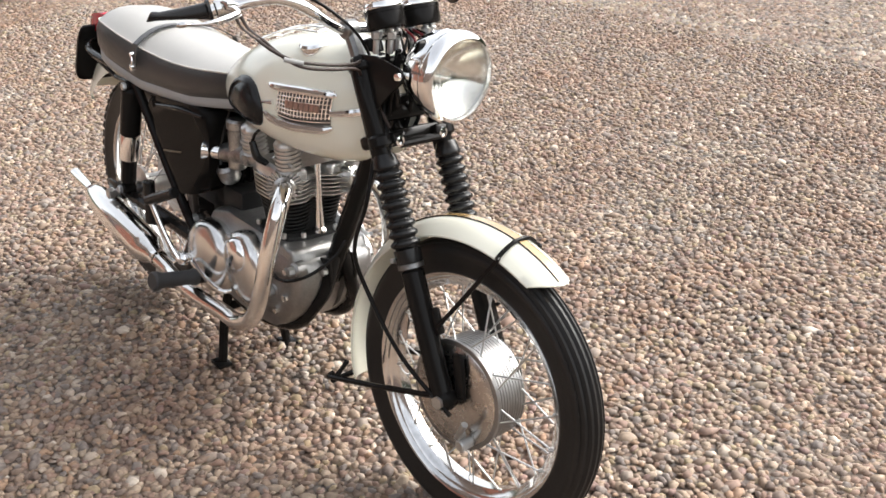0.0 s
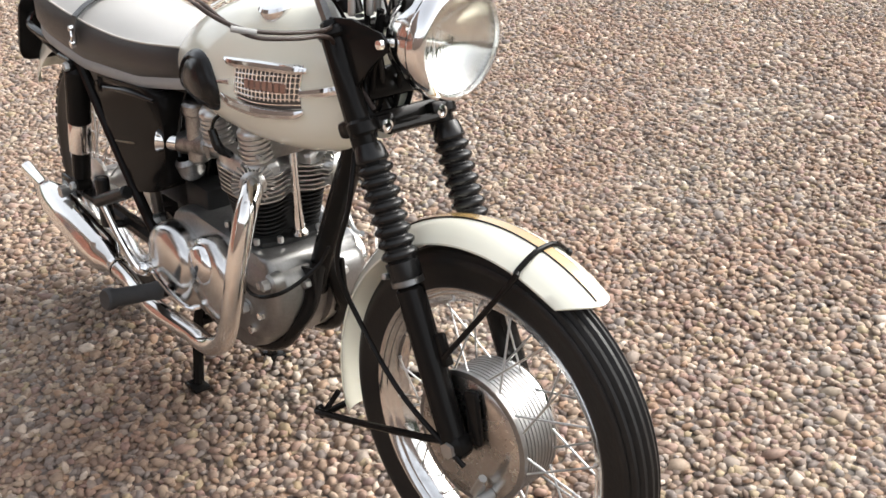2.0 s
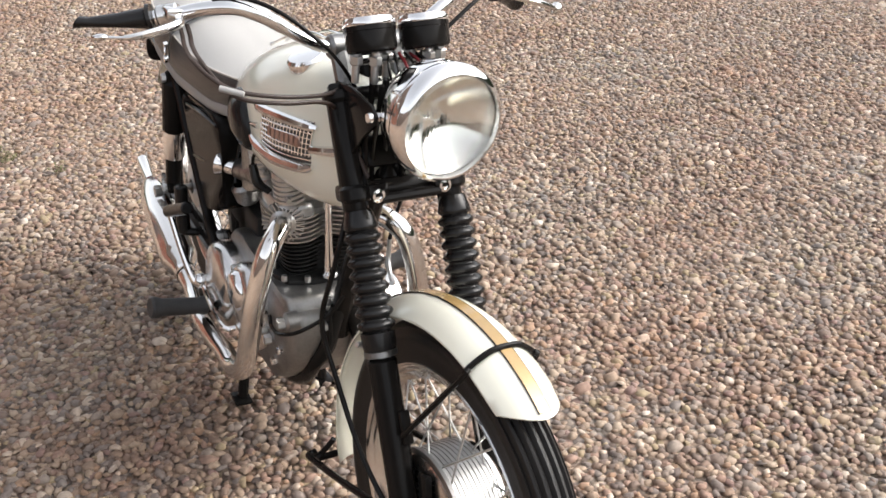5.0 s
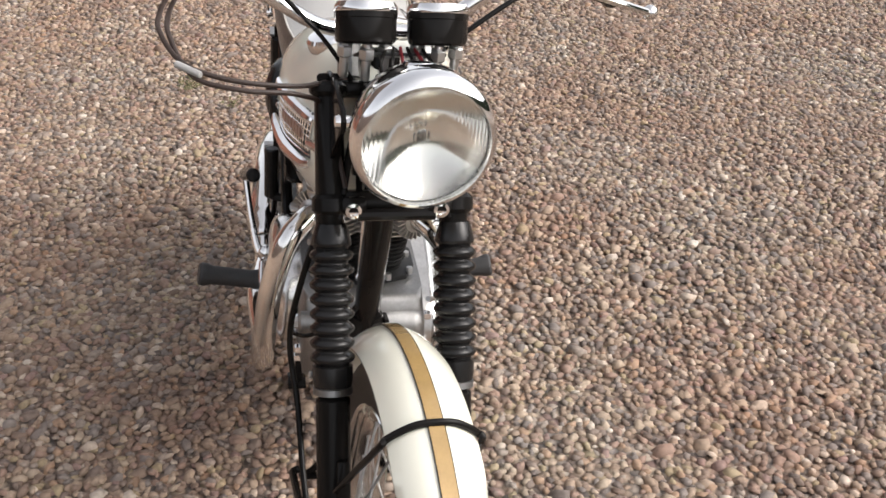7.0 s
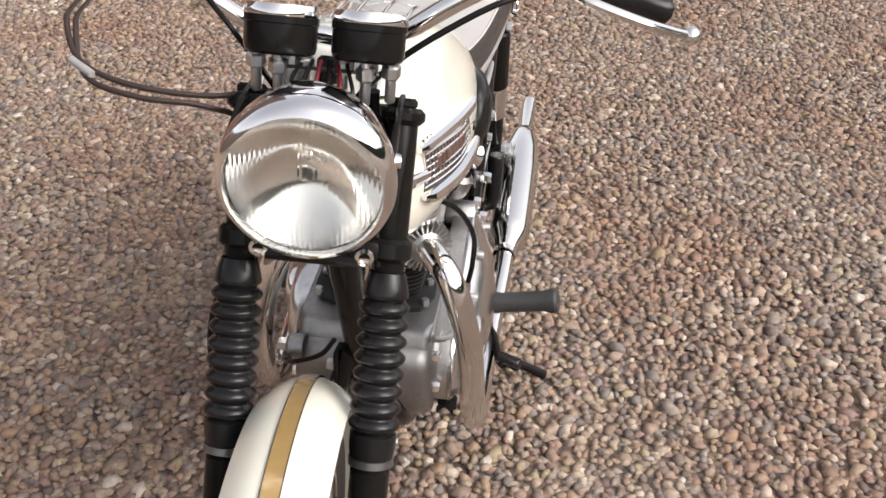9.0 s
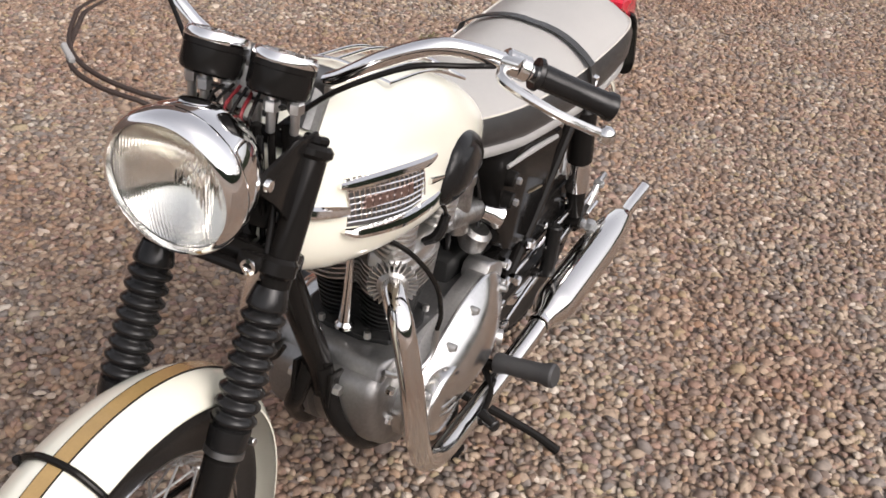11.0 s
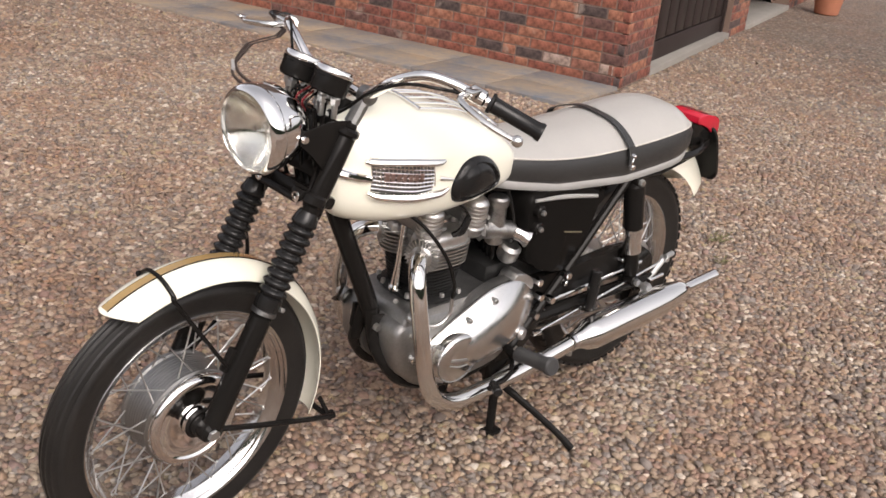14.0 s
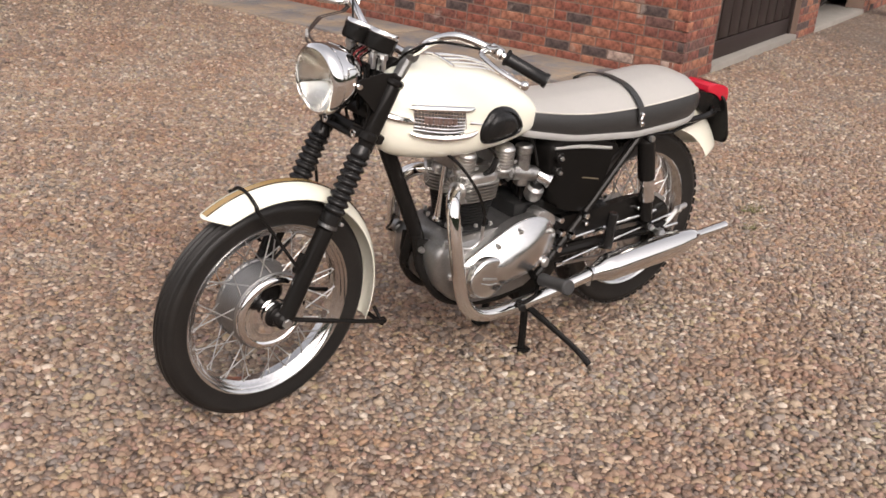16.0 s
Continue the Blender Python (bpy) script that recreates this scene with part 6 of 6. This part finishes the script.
# -- exhausts --
for s in (1, -1):
    ex = group("exhaust", "chromed exhaust pipe and silencer")
    back, lift, drop, aft = (0.0, 0.0, 0.0, 0.0) if s > 0 else (0.022, 0.020, 0.022, 0.035)
    part("pipe", tube([(-0.585 - back, 0.066 * s, 0.592), (-0.552 - back, 0.086 * s, 0.594), (-0.520 - back, 0.110 * s, 0.588), (-0.500 - back, 0.138 * s, 0.555), (-0.500 - back, 0.162 * s, 0.47), (-0.512 - back, 0.172 * s, 0.39), (-0.532 - back, 0.176 * s, 0.315 + lift * 0.6), (-0.564 - back, 0.178 * s, 0.256 + lift),
                       (-0.628 - back, 0.179 * s, 0.224 + lift), (-0.72, 0.179 * s, 0.222 + lift), (-0.86, 0.182 * s - drop * 0.3, 0.236 + lift * 0.3), (-1.0, 0.188 * s + drop * 0.7, 0.262 - drop), (-1.06 - aft, 0.189 * s + drop * 0.8, 0.273 - drop)], 0.0205, segs=20), PIPECHROME, ex, "chromed exhaust pipe", 60)
    d = Vector((-1, 0.01 if s > 0 else 0.066, 0.076 if s > 0 else 0.064)).normalized()
    part("silencer", lathe([(0.021, 0.0), (0.024, 0.004), (0.026, 0.02), (0.040, 0.05), (0.045, 0.075), (0.0455, 0.30), (0.043, 0.38), (0.034, 0.455), (0.026, 0.482), (0.020, 0.490), (0.0175, 0.498), (0.0175, 0.640), (0.0155, 0.640), (0.0155, 0.57)],
                           (-1.05 - aft, 0.189 * s + drop * 0.8, 0.272 - drop), d, 40), PIPECHROME, ex, "chromed megaphone silencer", 60)
    fc = part("finned_clamp", rod((-0.566 - back, 0.078 * s, 0.593), (-0.542 - back, 0.092 * s, 0.593), 0.026, segs=24), ALLOY, bike, "finned alloy pipe clamp")
    for k in range(26):
        a = 2 * math.pi * k / 26
        m = Matrix.Translation((-0.554 - back, 0.085 * s, 0.593)) @ Vector((1, 0.55 * s, 0.0)).to_track_quat("X", "Z").to_matrix().to_4x4() @ Matrix.Rotation(a, 4, "X") @ Matrix.Translation((0, 0, 0.031))
        part("fin", box((0.016, 0.0026, 0.020), m, 0), ALLOY, fc)
    part("clip", lathe([(0.0215, -0.008), (0.0245, -0.007), (0.0245, 0.007), (0.0215, 0.008)], (-1.045 - aft, 0.189 * s + drop * 0.8, 0.272 - drop), d, 24), CHROME, ex)
    bolts(ex, [((-1.045 - aft, 0.189 * s + drop * 0.8, 0.243 - drop), (0, 0, 1))], h=0.012)

# -- footrests, pedal, stand --
for s in (1, -1):
    f = part("footrest", tube([(-0.86, 0.10 * s, 0.29), (-0.85, 0.16 * s, 0.275), (-0.848, 0.205 * s, 0.295)], 0.011), BLACK, bike, "black footrest with rubber sleeve")
    part("rubber", lathe([(0, 0), (0.020, 0.0), (0.021, 0.01), (0.0185, 0.02), (0.0195, 0.10), (0.0235, 0.112), (0.0235, 0.122), (0.020, 0.126), (0, 0.126)], (-0.845, 0.180 * s, 0.291 if s > 0 else 0.288), (0.08, s, 0.24 if s > 0 else 0.20), 20), GREYRUBBER, f, "grey ribbed rubber sleeve")
    p = part("pillion_footrest", tube([(-1.13, 0.115 * s, 0.325), (-1.14, 0.15 * s, 0.33)], 0.010), BLACK, bike, "folded pillion footrest")
    part("rubber", rod((-1.145, 0.152 * s, 0.325), (-1.150, 0.150 * s, 0.445), 0.0165, segs=16), RUBBER, p, "black rubber sleeve")
b = tube([(-0.87, 0.135, 0.27), (-0.82, 0.185, 0.245), (-0.74, 0.205, 0.245), (-0.715, 0.215, 0.25)], 0.007)
part("brake_pedal", b, BLACK, bike)
part("pedal_pad", rod((-0.735, 0.205, 0.252), (-0.715, 0.245, 0.254), 0.012), RUBBER, bike)
part("brake_rod", rod((-0.93, 0.145, 0.305), (-1.55, 0.120, 0.385), 0.0042), CHROME, bike, "chromed brake rod")
b = tube([(-1.40, 0.115, 0.335), (-1.45, 0.125, 0.345), (-1.50, 0.128, 0.39)], [0.012, 0.009, 0.008])
rod((-1.50, 0.118, 0.39), (-1.50, 0.142, 0.39), 0.009, bm=b)
rod((-1.505, 0.128, 0.393), (-1.54, 0.128, 0.399), 0.008, segs=8, bm=b)
part("brake_arm", b, ZINC, bike)
bolts(bike, [((-0.935, 0.128, 0.452), (0, 1, 0)), ((-0.950, 0.128, 0.405), (0, 1, 0)), ((-0.945, 0.128, 0.352), (0, 1, 0)), ((-1.035, 0.138, 0.452), (0, 1, 0)), ((-0.985, 0.138, 0.392), (0, 1, 0))], material=CHROME, r=0.0115, h=0.012, name="frame_nut")
for x, z in ((-1.075, 0.405), (-1.20, 0.408), (-1.315, 0.418)):
    part("guard_bolt", rod((x, 0.096, z), (x, 0.116, z), 0.0075, segs=8), CHROME, bike)
part("rod_clevis", box((0.034, 0.014, 0.014), Matrix.Translation((-0.945, 0.145, 0.307)) @ Matrix.Rotation(radians(-7), 4, "Y"), 0.003), CHROME, bike, "bright brake rod clevis")
part("torque_stay", rod((-1.02, 0.118, 0.372), (-1.385, 0.126, 0.405), 0.0055), CHROME, bike, "bright torque stay")
part("chain_adjuster", rod((-1.44, 0.132, 0.334), (-1.505, 0.132, 0.338), 0.0055), CHROME, bike)
cg = round_outline([(-0.90, 0.435), (-1.1, 0.440), (-1.36, 0.452), (-1.49, 0.38), (-1.46, 0.27), (-1.40, 0.25), (-1.42, 0.34), (-1.3, 0.362), (-1.1, 0.357), (-0.90, 0.352)], 3)
part("chain_guard", slab(cg, 0.070, 0.098, 0.004), BLACK, bike, "black chain guard")
for z in (0.40, 0.27):
    b = bmesh.new()
    for k in range(40):
        f = k / 40
        box((0.011, 0.008, 0.010), Matrix.Translation((-0.90 - 0.50 * f, 0.078, z + (0.03 if z > 0.3 else -0.03) * f)), 0.0, b)
    part("chain_run", b, ZINC, bike, "drive chain")
stand = group("centre_stand", "black tubular centre stand")
for s in (1, -1):
    part("stand_leg", tube([(-0.875, 0.075 * s, 0.205), (-0.885, 0.085 * s, 0.13), (-0.880, 0.100 * s, 0.004)], 0.0125), BLACK, stand)
    part("stand_foot", box((0.052, 0.040, 0.010), Matrix.Translation((-0.880, 0.104 * s, -0.003)), 0.003), BLACK, stand)
part("cross_tube", rod((-0.878, -0.08, 0.16), (-0.878, 0.08, 0.16), 0.012), BLACK, stand)
part("stand_tang", tube([(-0.885, 0.088, 0.15), (-0.92, 0.16, 0.11), (-0.97, 0.245, 0.050), (-0.992, 0.297, 0.012)], [0.011, 0.010, 0.009, 0.011]), BLACK, stand, "black stand lifting tang")
part("stand_lug", slab([(-0.84, 0.22), (-0.94, 0.22), (-0.92, 0.15), (-0.86, 0.14)], 0.06, 0.09, 0.003), BLACK, stand)
part("stand_spring", tube([(-0.86, 0.10, 0.17), (-0.95, 0.105, 0.20)], 0.008), ZINC, stand)

# ---- bricks of the walls, last ----
courses(wa, DA, NA, 0.003, 4.6, 0.0, 13, 0)
courses(wa, DA, NA, 0.003, 7.0, 0.975, 21, 1, -1)
courses(wa, DA, NA, 4.6, 7.0, 0.0, 13, 0, -1)
courses(wb, DB, NB, 0.003, 0.70, 0.0, 13, 1)
courses(wb, DB, NB, 0.003, 0.70, 0.975, 21, 0, -1)
courses(wb, DB, NB, 3.20, 3.95, 0.0, 13, 1)
courses(wb, DB, NB, 3.20, 3.95, 0.975, 21, 0, -1)
courses(wb, DB, NB, 6.3, 8.5, 0.0, 34, 0, -1)
